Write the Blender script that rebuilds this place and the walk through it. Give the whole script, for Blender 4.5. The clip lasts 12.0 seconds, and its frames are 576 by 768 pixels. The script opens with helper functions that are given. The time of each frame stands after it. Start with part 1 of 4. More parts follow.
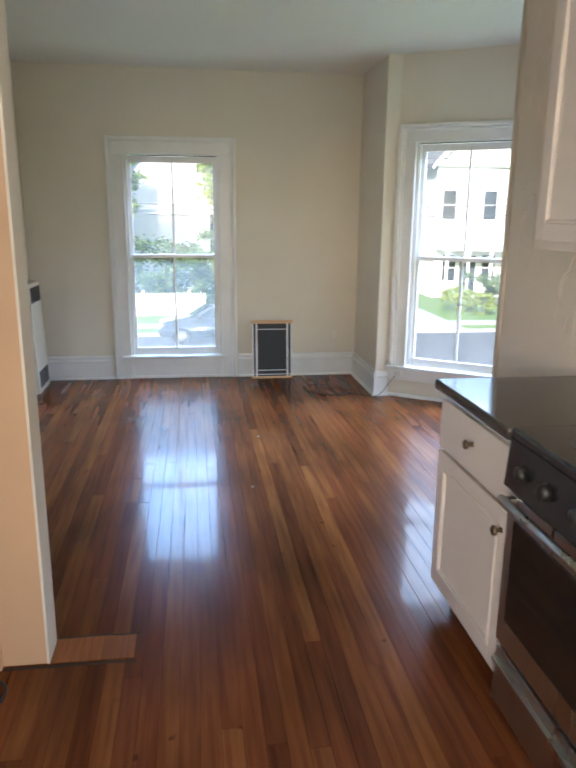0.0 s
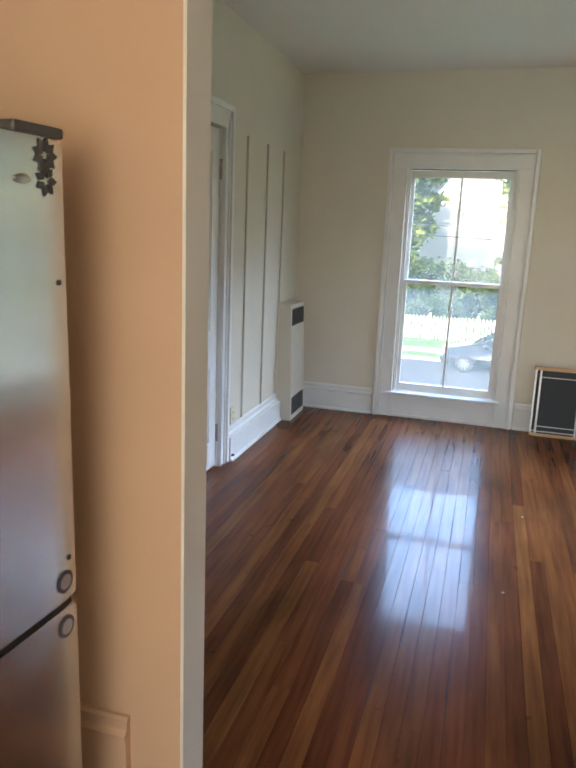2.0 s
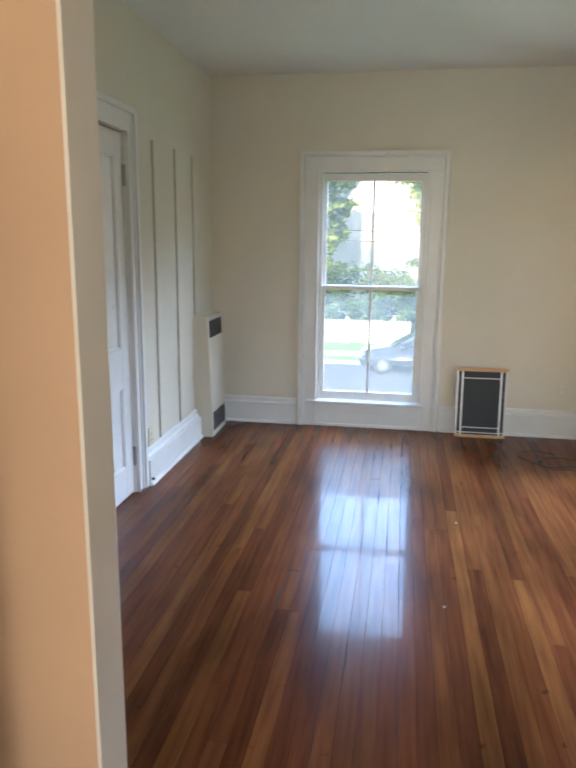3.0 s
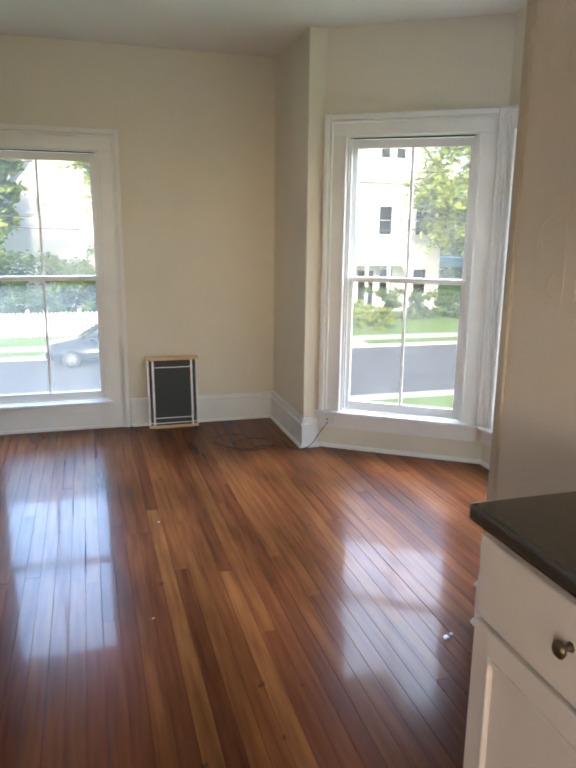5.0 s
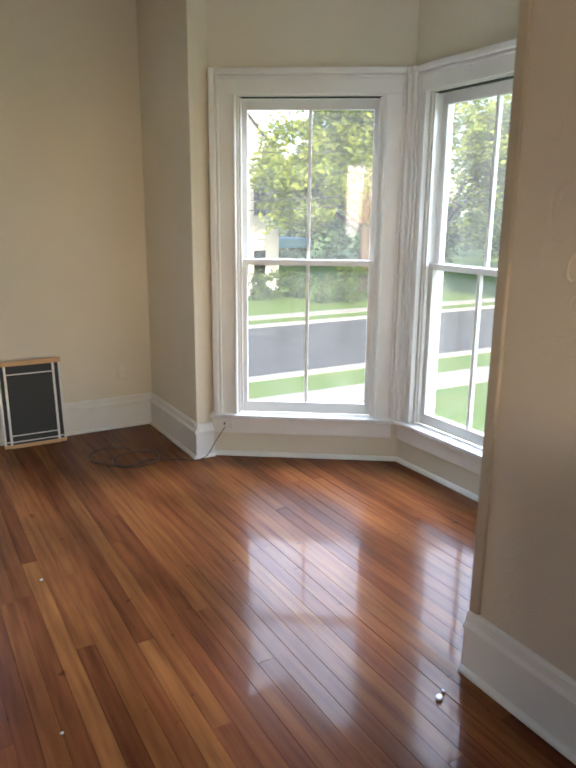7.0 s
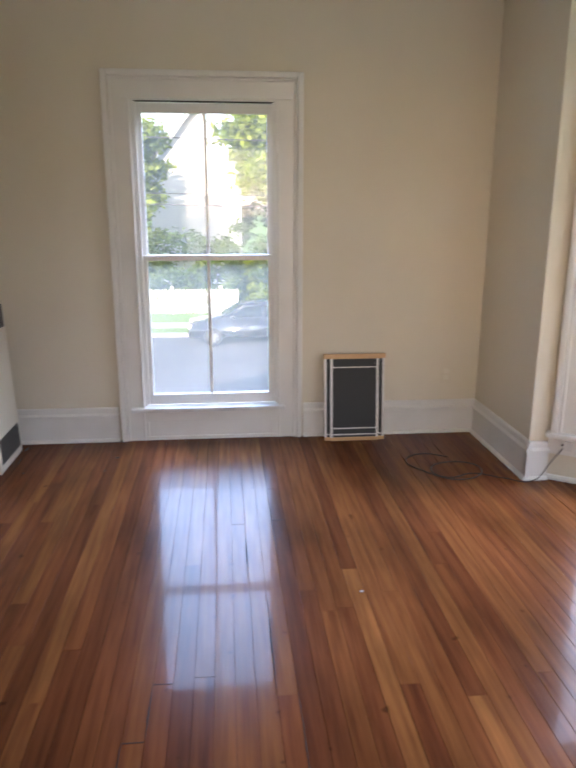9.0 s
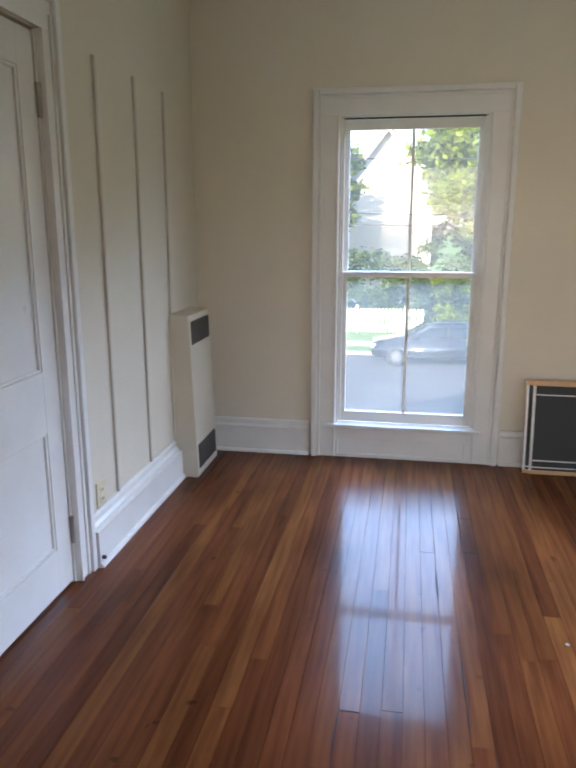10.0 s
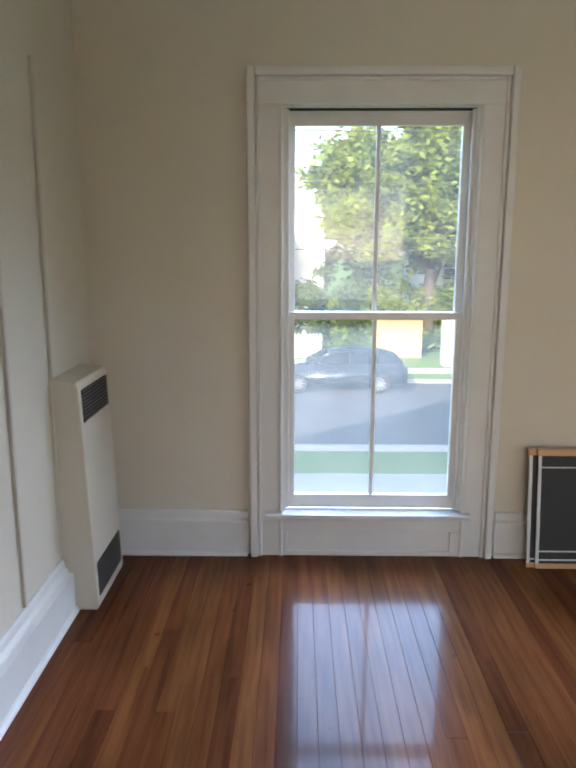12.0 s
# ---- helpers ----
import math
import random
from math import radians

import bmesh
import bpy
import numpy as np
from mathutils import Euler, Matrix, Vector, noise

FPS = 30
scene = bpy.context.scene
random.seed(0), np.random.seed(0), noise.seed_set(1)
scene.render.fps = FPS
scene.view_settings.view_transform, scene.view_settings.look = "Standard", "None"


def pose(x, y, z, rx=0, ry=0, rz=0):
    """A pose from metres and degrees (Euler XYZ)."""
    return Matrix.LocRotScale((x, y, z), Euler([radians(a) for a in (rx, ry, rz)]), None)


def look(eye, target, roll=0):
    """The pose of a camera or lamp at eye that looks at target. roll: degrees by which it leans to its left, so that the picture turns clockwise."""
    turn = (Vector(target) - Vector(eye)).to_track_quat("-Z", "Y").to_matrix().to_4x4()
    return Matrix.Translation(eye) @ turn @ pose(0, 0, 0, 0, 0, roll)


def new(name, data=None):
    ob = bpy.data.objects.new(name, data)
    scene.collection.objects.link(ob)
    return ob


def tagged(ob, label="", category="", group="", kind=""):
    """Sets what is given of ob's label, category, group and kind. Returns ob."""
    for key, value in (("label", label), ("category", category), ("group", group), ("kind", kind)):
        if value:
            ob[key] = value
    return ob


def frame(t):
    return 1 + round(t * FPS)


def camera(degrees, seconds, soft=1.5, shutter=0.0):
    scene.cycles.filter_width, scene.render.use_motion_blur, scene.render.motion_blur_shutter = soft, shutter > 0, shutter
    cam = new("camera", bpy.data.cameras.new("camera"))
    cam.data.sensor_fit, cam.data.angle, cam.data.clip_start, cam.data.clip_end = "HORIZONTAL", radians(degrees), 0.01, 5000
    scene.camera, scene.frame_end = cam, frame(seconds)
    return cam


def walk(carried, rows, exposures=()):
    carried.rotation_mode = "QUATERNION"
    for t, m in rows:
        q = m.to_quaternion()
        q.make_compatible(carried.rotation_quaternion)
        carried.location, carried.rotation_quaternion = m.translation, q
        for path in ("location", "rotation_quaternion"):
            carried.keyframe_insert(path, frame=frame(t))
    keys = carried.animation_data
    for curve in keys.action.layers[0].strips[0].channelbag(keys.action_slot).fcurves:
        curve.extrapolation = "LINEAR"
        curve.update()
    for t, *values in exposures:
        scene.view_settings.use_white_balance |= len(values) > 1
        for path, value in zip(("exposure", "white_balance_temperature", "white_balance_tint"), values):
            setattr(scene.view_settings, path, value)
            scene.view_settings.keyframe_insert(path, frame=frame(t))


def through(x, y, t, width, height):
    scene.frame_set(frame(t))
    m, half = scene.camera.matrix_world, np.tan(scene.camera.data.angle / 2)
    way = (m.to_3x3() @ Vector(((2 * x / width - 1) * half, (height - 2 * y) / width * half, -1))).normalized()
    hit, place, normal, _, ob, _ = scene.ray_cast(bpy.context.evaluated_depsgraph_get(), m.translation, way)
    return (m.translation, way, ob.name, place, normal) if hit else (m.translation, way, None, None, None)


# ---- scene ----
cam = camera(45.9, 12.0, soft=2.4, shutter=0.3)
PATH = [
    (0, (0.052, 0.254, 1.496), (0.318, 2.176, 1.01), 0.6),
    (0.5, (0.078, 0.431, 1.479), (0.103, 2.369, 0.985), 0.9),
    (1, (0.099, 0.615, 1.492), (-0.096, 2.543, 0.995), 0.9),
    (1.5, (0.137, 0.809, 1.47), (-0.244, 2.715, 1.001), 1.4),
    (2, (0.166, 1.0, 1.492), (-0.374, 2.873, 1.046), 2.3),
    (2.5, (0.155, 1.107, 1.489), (-0.368, 2.99, 1.066), 1.6),
    (3, (0.122, 1.19, 1.484), (-0.197, 3.12, 1.066), 0.6),
    (3.5, (0.129, 1.242, 1.492), (0.038, 3.193, 1.061), 0.1),
    (5.3, (0.199, 1.498, 1.46), (0.848, 3.337, 1.018), 0.9),
    (5.5, (0.219, 1.564, 1.454), (0.922, 3.383, 1.011), 1.0),
    (6, (0.22, 1.721, 1.447), (1.043, 3.484, 0.984), 1.1),
    (6.5, (0.152, 1.906, 1.454), (1.087, 3.606, 0.968), 0.6),
    (6.7, (0.117, 1.985, 1.445), (1.1, 3.657, 0.958), 0.5),
    (8.3, (0.035, 2.417, 1.415), (0.633, 4.254, 0.897), 0.7),
    (8.5, (0.019, 2.423, 1.431), (0.493, 4.294, 0.904), 0.6),
    (9, (-0.028, 2.449, 1.414), (0.151, 4.375, 0.906), 0.1),
    (9.5, (-0.073, 2.459, 1.402), (-0.173, 4.398, 0.92), -0.0),
    (10, (-0.116, 2.516, 1.392), (-0.455, 4.434, 0.938), 0.0),
    (10.5, (-0.165, 2.737, 1.405), (-0.609, 4.642, 0.987), 0.9),
    (11, (-0.23, 3.018, 1.41), (-0.658, 4.933, 1.022), 1.1),
    (11.5, (-0.326, 3.309, 1.391), (-0.601, 5.252, 1.008), 0.3),
    (12, (-0.461, 3.551, 1.402), (-0.491, 5.513, 1.013), 0.1),
]
walk(cam, [(t, look(eye, target, roll)) for t, eye, target, roll in PATH], [(0.0, 2.15, 6150, 14), (2.0, 2.1, 6400, 14), (3.7, 2.28, 6200, 14), (5.5, 2.0, 7000, 16), (6.5, 2.0, 7100, 16), (8.4, 1.85, 6800, 20), (9.0, 2.1, 6800, 24), (10.0, 1.95, 6500, 20), (12.0, 1.9, 6600, 18)])


# ---- world, sun, fill lamps added at the openings ----
SUN_EL, SUN_AZ = 27.0, 203.0   # degrees; azimuth clockwise from +y
world = bpy.data.worlds.new("world")
scene.world = world
world.use_nodes = True
wn = world.node_tree
sky = wn.nodes.new("ShaderNodeTexSky")
sky.sky_type, sky.sun_disc = "NISHITA", False
sky.sun_elevation, sky.sun_rotation = radians(SUN_EL), radians(SUN_AZ)
wn.links.new(sky.outputs[0], wn.nodes["Background"].inputs[0])
wn.nodes["Background"].inputs[1].default_value = 0.13
sun = new("sun", bpy.data.lights.new("sun", "SUN"))
sun.data.energy, sun.data.angle, sun.data.color = 2.4, radians(0.5), (1.0, 0.92, 0.80)
az, el = radians(SUN_AZ), radians(SUN_EL)
sun_way = Vector((math.sin(az) * math.cos(el), math.cos(az) * math.cos(el), math.sin(el)))
sun.matrix_world = look(sun_way * 40, (0, 0, 0))


def fill_lamp(eye, target, w, h, watts, color=(0.80, 0.90, 1.0)):
    """Area lamp added out of view, to strengthen daylight through one opening."""
    lamp = new("opening_fill_light", bpy.data.lights.new("opening_fill_light", "AREA"))
    lamp.data.shape, lamp.data.size, lamp.data.size_y = "RECTANGLE", w, h
    lamp.data.energy, lamp.data.color = watts, color
    lamp.matrix_world = look(eye, target)


LOBE = (0.61, 0.74, 1.0)
NORTH_SKY = (0.37, 0.60, 1.0)
# added panels that boost the sky's light through the room's windows
fill_lamp((-0.12, 11.5, 5.4), (-0.12, 6.6, 1.5), 6.5, 5.6, 700, NORTH_SKY)
fill_lamp((4.3, 8.6, 5.2), (2.1, 5.4, 1.1), 6.0, 5.0, 540, LOBE)
fill_lamp((6.9, 4.4, 4.9), (2.6, 4.6, 1.3), 6.0, 5.0, 880, LOBE)
# kitchen fill, added behind the camera to brighten the peach and embossed walls
fill_lamp((0.12, -2.05, 1.15), (-0.1, 2.4, 0.9), 2.3, 1.2, 9.5, (1.0, 0.97, 0.95))
fill_lamp((-2.3, -0.95, 1.7), (0.6, -0.6, 1.3), 1.6, 1.3, 30, (1.0, 0.96, 0.93))


# ---- materials ----
def material(name, base, rough=0.5, metal=0.0, second=None, scale=6.0, detail=4.0, bump=0.0, bump_scale=60.0,
             stretch=(1, 1, 1), amount=0.5, per_object=0.0, coat=0.0, fine=0.0, per_island=0.0):
    m = bpy.data.materials.new(name)
    m.use_nodes = True
    t = m.node_tree
    b = t.nodes["Principled BSDF"]
    b.inputs["Roughness"].default_value, b.inputs["Metallic"].default_value = rough, metal
    b.inputs["Coat Weight"].default_value, b.inputs["Coat Roughness"].default_value = coat, 0.08
    co = t.nodes.new("ShaderNodeTexCoord")
    mp = t.nodes.new("ShaderNodeMapping")
    mp.inputs["Scale"].default_value = stretch
    t.links.new(co.outputs["Object"], mp.inputs["Vector"])
    n = t.nodes.new("ShaderNodeTexNoise")
    n.inputs["Scale"].default_value, n.inputs["Detail"].default_value = scale, detail
    t.links.new(mp.outputs[0], n.inputs["Vector"])
    mix = t.nodes.new("ShaderNodeMix")
    mix.data_type = "RGBA"
    second = second or tuple(c * 0.86 for c in base)
    mix.inputs["A"].default_value, mix.inputs["B"].default_value = (*base, 1), (*second, 1)
    ramp = t.nodes.new("ShaderNodeMapRange")
    ramp.inputs["From Min"].default_value, ramp.inputs["From Max"].default_value = 0.5 - 0.35 * (1 - amount) - 0.05, 0.5 + 0.35 * (1 - amount) + 0.05
    t.links.new(n.outputs["Fac"], ramp.inputs["Value"])
    t.links.new(ramp.outputs[0], mix.inputs["Factor"])
    out = mix.outputs["Result"]
    if per_object or per_island:
        src = t.nodes.new("ShaderNodeObjectInfo") if per_object else t.nodes.new("ShaderNodeNewGeometry")
        h = t.nodes.new("ShaderNodeHueSaturation")
        v = t.nodes.new("ShaderNodeMapRange")
        k = per_object or per_island
        v.inputs["To Min"].default_value, v.inputs["To Max"].default_value = 1 - k, 1 + k
        t.links.new(src.outputs["Random" if per_object else "Random Per Island"], v.inputs["Value"])
        t.links.new(v.outputs[0], h.inputs["Value"])
        t.links.new(out, h.inputs["Color"])
        out = h.outputs[0]
    t.links.new(out, b.inputs["Base Color"])
    if bump:
        n2 = t.nodes.new("ShaderNodeTexNoise")
        n2.inputs["Scale"].default_value, n2.inputs["Detail"].default_value = bump_scale, 3
        t.links.new(mp.outputs[0], n2.inputs["Vector"])
        bp = t.nodes.new("ShaderNodeBump")
        bp.inputs["Strength"].default_value, bp.inputs["Distance"].default_value = bump, 0.004
        t.links.new(n2.outputs["Fac"], bp.inputs["Height"])
        t.links.new(bp.outputs[0], b.inputs["Normal"])
    if fine:
        r2 = t.nodes.new("ShaderNodeMapRange")
        r2.inputs["To Min"].default_value, r2.inputs["To Max"].default_value = max(rough - fine, 0.02), rough + fine
        t.links.new(n.outputs["Fac"], r2.inputs["Value"])
        t.links.new(r2.outputs[0], b.inputs["Roughness"])
    return m


CREAM = material("cream_wall_paint", (0.74, 0.68, 0.56), 0.55, second=(0.69, 0.63, 0.51), scale=1.6, bump=0.25, bump_scale=45, fine=0.12)
CEIL = material("ceiling_paint", (0.80, 0.77, 0.71), 0.7, scale=1.2, second=(0.76, 0.73, 0.67), bump=0.2, bump_scale=30)
PEACH = material("peach_wall_paint", (0.62, 0.40, 0.235), 0.55, second=(0.57, 0.365, 0.21), scale=1.8, bump=0.2, bump_scale=55, fine=0.1)
TRIM = material("white_trim_paint", (0.80, 0.79, 0.76), 0.32, second=(0.74, 0.73, 0.69), scale=5, bump=0.12, bump_scale=25, fine=0.1)
JAMB = material("jamb_paint", (0.78, 0.73, 0.62), 0.45, second=(0.73, 0.68, 0.57), scale=4, bump=0.15, bump_scale=35)
BEAD = material("corner_bead_paint", (0.50, 0.43, 0.33), 0.4, second=(0.44, 0.37, 0.28), scale=6)
# batten paint, darkened below the wall's cream to hold the strips' shadows
BATTEN = material("batten_paint_shade", (0.62, 0.57, 0.48), 0.5, second=(0.55, 0.50, 0.42), scale=7)
SILL = material("worn_sill_paint", (0.76, 0.77, 0.77), 0.35, second=(0.62, 0.62, 0.60), scale=9, bump=0.2, bump_scale=40, amount=0.7)
# near-black, for small dark parts and for shade drawn into gaps
DARK = material("dark_gap", (0.03, 0.025, 0.02), 0.8)
CABINET = material("cabinet_paint", (0.68, 0.61, 0.55), 0.38, second=(0.63, 0.57, 0.51), scale=3, bump=0.06, bump_scale=50)
COUNTER = material("dark_countertop", (0.035, 0.030, 0.026), 0.12, second=(0.042, 0.036, 0.030), scale=180)
STEEL = material("brushed_steel", (0.56, 0.55, 0.52), 0.28, 1.0, second=(0.48, 0.47, 0.44), scale=7, stretch=(1, 1, 0.25), bump=0.05, bump_scale=6, fine=0.08)
FRIDGE = material("fridge_steel", (0.72, 0.72, 0.66), 0.22, 1.0, second=(0.62, 0.62, 0.57), scale=3, stretch=(1, 1, 0.4), bump=0.9, bump_scale=2.6)
FRIDGE.node_tree.nodes["Principled BSDF"].inputs["Anisotropic"].default_value = 0.7
tangent = FRIDGE.node_tree.nodes.new("ShaderNodeTangent")
tangent.direction_type, tangent.axis = "RADIAL", "Z"
FRIDGE.node_tree.links.new(tangent.outputs[0], FRIDGE.node_tree.nodes["Principled BSDF"].inputs["Tangent"])
BLACK = material("black_enamel", (0.015, 0.015, 0.016), 0.16, second=(0.03, 0.03, 0.03), scale=25)
OVEN = material("oven_glass", (0.012, 0.010, 0.009), 0.06)
GREY_PLASTIC = material("dark_grey_plastic", (0.07, 0.065, 0.06), 0.45)
BRASS = material("aged_brass", (0.20, 0.15, 0.09), 0.35, 0.9, second=(0.12, 0.09, 0.06), scale=40)
NICKEL = material("dull_metal", (0.45, 0.43, 0.40), 0.3, 1.0)
HEATER = material("beige_heater_enamel", (0.68, 0.62, 0.50), 0.4, second=(0.63, 0.57, 0.45), scale=3, bump=0.05)
GRILLE = material("grille_metal", (0.13, 0.12, 0.11), 0.5, 0.4)
PINE = material("pale_pine", (0.68, 0.42, 0.22), 0.5, second=(0.58, 0.33, 0.15), scale=9, stretch=(0.4, 6, 6))
ALU = material("white_aluminium", (0.80, 0.79, 0.76), 0.35, 0.2)
MESH = material("fibreglass_mesh", (0.030, 0.033, 0.036), 0.7, second=(0.045, 0.048, 0.05), scale=400)
RUBBER = material("black_cable", (0.02, 0.018, 0.016), 0.45)
IVORY = material("ivory_plastic", (0.72, 0.64, 0.45), 0.35)
WHITE_PLASTIC = material("white_plastic", (0.78, 0.77, 0.74), 0.35)
FOIL = material("crumpled_foil", (0.50, 0.50, 0.50), 0.3, 1.0)
PLASTER = material("plaster_dust", (0.45, 0.43, 0.40), 0.8)
PATCH = material("patched_boards", (0.28, 0.108, 0.038), 0.3, second=(0.18, 0.062, 0.021), scale=6, stretch=(12, 0.8, 1), per_object=0.15)
PATCH.node_tree.nodes["Principled BSDF"].inputs["Specular IOR Level"].default_value = 0.06
SUBFLOOR = material("floor_gap_dirt", (0.035, 0.018, 0.010), 0.8)
ASPHALT = material("asphalt", (0.105, 0.108, 0.115), 0.85, second=(0.080, 0.082, 0.088), scale=0.7, bump=0.5, bump_scale=80)
GRASS = material("lawn", (0.10, 0.20, 0.035), 0.9, second=(0.15, 0.22, 0.05), scale=0.9, bump=0.8, bump_scale=30)
CONCRETE = material("concrete_walk", (0.42, 0.40, 0.37), 0.85, second=(0.34, 0.33, 0.30), scale=1.5)
CLAP = material("white_clapboard", (0.78, 0.77, 0.73), 0.6, second=(0.72, 0.71, 0.67), scale=1.0)
ROOF = material("asphalt_shingle", (0.16, 0.15, 0.15), 0.9, second=(0.11, 0.105, 0.10), scale=5)
HOUSE_TRIM = material("house_trim", (0.75, 0.74, 0.70), 0.5)
DARK_PANE = material("far_window_pane", (0.03, 0.035, 0.04), 0.08)
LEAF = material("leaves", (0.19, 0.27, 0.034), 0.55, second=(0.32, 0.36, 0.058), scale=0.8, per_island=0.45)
# darker copy of the leaves, for hedge, bushes and woods
LEAF_DARK = material("dark_leaves", (0.075, 0.13, 0.040), 0.55, second=(0.14, 0.19, 0.05), scale=0.9, per_island=0.45)

def leaf_light(m, through):
    """Thin leaves let some light through."""
    t = m.node_tree
    b = t.nodes["Principled BSDF"]
    tr, mix = t.nodes.new("ShaderNodeBsdfTranslucent"), t.nodes.new("ShaderNodeMixShader")
    t.links.new(b.inputs["Base Color"].links[0].from_socket, tr.inputs[0])
    mix.inputs[0].default_value = through
    t.links.new(b.outputs[0], mix.inputs[1])
    t.links.new(tr.outputs[0], mix.inputs[2])
    t.links.new(mix.outputs[0], t.nodes["Material Output"].inputs[0])


leaf_light(LEAF, 0.45)
leaf_light(LEAF_DARK, 0.35)
BARK = material("bark", (0.14, 0.105, 0.08), 0.9, second=(0.09, 0.07, 0.05), scale=8, stretch=(3, 3, 0.6), bump=0.8, bump_scale=20)
FENCE = material("fence_white", (0.80, 0.79, 0.75), 0.55, second=(0.72, 0.71, 0.66), scale=3)
CAR_PAINT = material("dark_car_paint", (0.045, 0.05, 0.058), 0.22, 0.4, coat=1.0)
CAR_GLASS = material("car_glass", (0.03, 0.04, 0.05), 0.05)
TYRE = material("tyre_rubber", (0.025, 0.025, 0.025), 0.8)
ALLOY = material("alloy_rim", (0.6, 0.6, 0.6), 0.3, 0.9)
LAMP_GLASS = material("headlight_glass", (0.7, 0.72, 0.75), 0.1)
BLUE = material("blue_tarp", (0.10, 0.35, 0.55), 0.5)
WOODPOLE = material("pole_wood", (0.20, 0.16, 0.12), 0.85, stretch=(4, 4, 0.4))


def floor_material():
    m = material("varnished_floorboards", (0.205, 0.070, 0.023), 0.24, second=(0.098, 0.027, 0.011), scale=3.2, detail=7,
                 stretch=(11, 0.55, 1), bump=0.07, bump_scale=2.2)
    t = m.node_tree
    b = t.nodes["Principled BSDF"]
    mixed = b.inputs["Base Color"].links[0].from_socket
    # each board its own tone: plum, russet, brown, honey
    info = t.nodes.new("ShaderNodeObjectInfo")
    ramp = t.nodes.new("ShaderNodeValToRGB")
    e = ramp.color_ramp.elements
    e[0].position, e[0].color = 0.0, (0.68, 0.60, 0.66, 1)
    e[1].position, e[1].color = 1.0, (1.38, 1.58, 1.40, 1)
    for pos, col in ((0.22, (0.84, 0.78, 0.84, 1)), (0.45, (0.98, 0.92, 0.92, 1)), (0.70, (1.06, 1.08, 1.02, 1)), (0.90, (1.18, 1.28, 1.16, 1))):
        ramp.color_ramp.elements.new(pos).color = col
    t.links.new(info.outputs["Random"], ramp.inputs[0])
    mul = t.nodes.new("ShaderNodeMix")
    mul.data_type, mul.blend_type = "RGBA", "MULTIPLY"
    mul.inputs["Factor"].default_value = 1.0
    t.links.new(mixed, mul.inputs["A"])
    t.links.new(ramp.outputs[0], mul.inputs["B"])
    # worn, darker patches with their own outline, drawn out along the boards
    geo = t.nodes.new("ShaderNodeNewGeometry")
    longways = t.nodes.new("ShaderNodeMapping")
    longways.inputs["Scale"].default_value = (2.6, 0.9, 1)
    t.links.new(geo.outputs["Position"], longways.inputs["Vector"])
    stain = t.nodes.new("ShaderNodeTexNoise")
    stain.inputs["Scale"].default_value, stain.inputs["Detail"].default_value = 1.2, 6
    t.links.new(longways.outputs[0], stain.inputs["Vector"])
    sr = t.nodes.new("ShaderNodeMapRange")
    sr.inputs["From Min"].default_value, sr.inputs["From Max"].default_value = 0.40, 0.66
    sr.inputs["To Min"].default_value, sr.inputs["To Max"].default_value = 1.18, 0.60
    t.links.new(stain.outputs["Fac"], sr.inputs["Value"])
    # small dents and spots
    spots = t.nodes.new("ShaderNodeTexNoise")
    spots.inputs["Scale"].default_value, spots.inputs["Detail"].default_value = 16.0, 2
    t.links.new(geo.outputs["Position"], spots.inputs["Vector"])
    spot = t.nodes.new("ShaderNodeMapRange")
    spot.inputs["From Min"].default_value, spot.inputs["From Max"].default_value = 0.70, 0.76
    spot.inputs["To Min"].default_value, spot.inputs["To Max"].default_value = 1.0, 0.55
    t.links.new(spots.outputs["Fac"], spot.inputs["Value"])
    both = t.nodes.new("ShaderNodeMath")
    both.operation = "MULTIPLY"
    t.links.new(sr.outputs[0], both.inputs[0])
    t.links.new(spot.outputs[0], both.inputs[1])
    hs = t.nodes.new("ShaderNodeHueSaturation")
    t.links.new(both.outputs[0], hs.inputs["Value"])
    t.links.new(mul.outputs["Result"], hs.inputs["Color"])
    t.links.new(hs.outputs[0], b.inputs["Base Color"])
    # old varnish: a hazy body under a thinner glossy film, scuffed in places
    b.inputs["Specular IOR Level"].default_value = 0.065
    b.inputs["Coat Weight"].default_value, b.inputs["Coat IOR"].default_value = 0.19, 1.42
    scuff = t.nodes.new("ShaderNodeMapRange")
    scuff.inputs["From Min"].default_value, scuff.inputs["From Max"].default_value = 0.42, 0.68
    scuff.inputs["To Min"].default_value, scuff.inputs["To Max"].default_value = 0.035, 0.11
    t.links.new(stain.outputs["Fac"], scuff.inputs["Value"])
    t.links.new(scuff.outputs[0], b.inputs["Coat Roughness"])
    return m


FLOOR = floor_material()


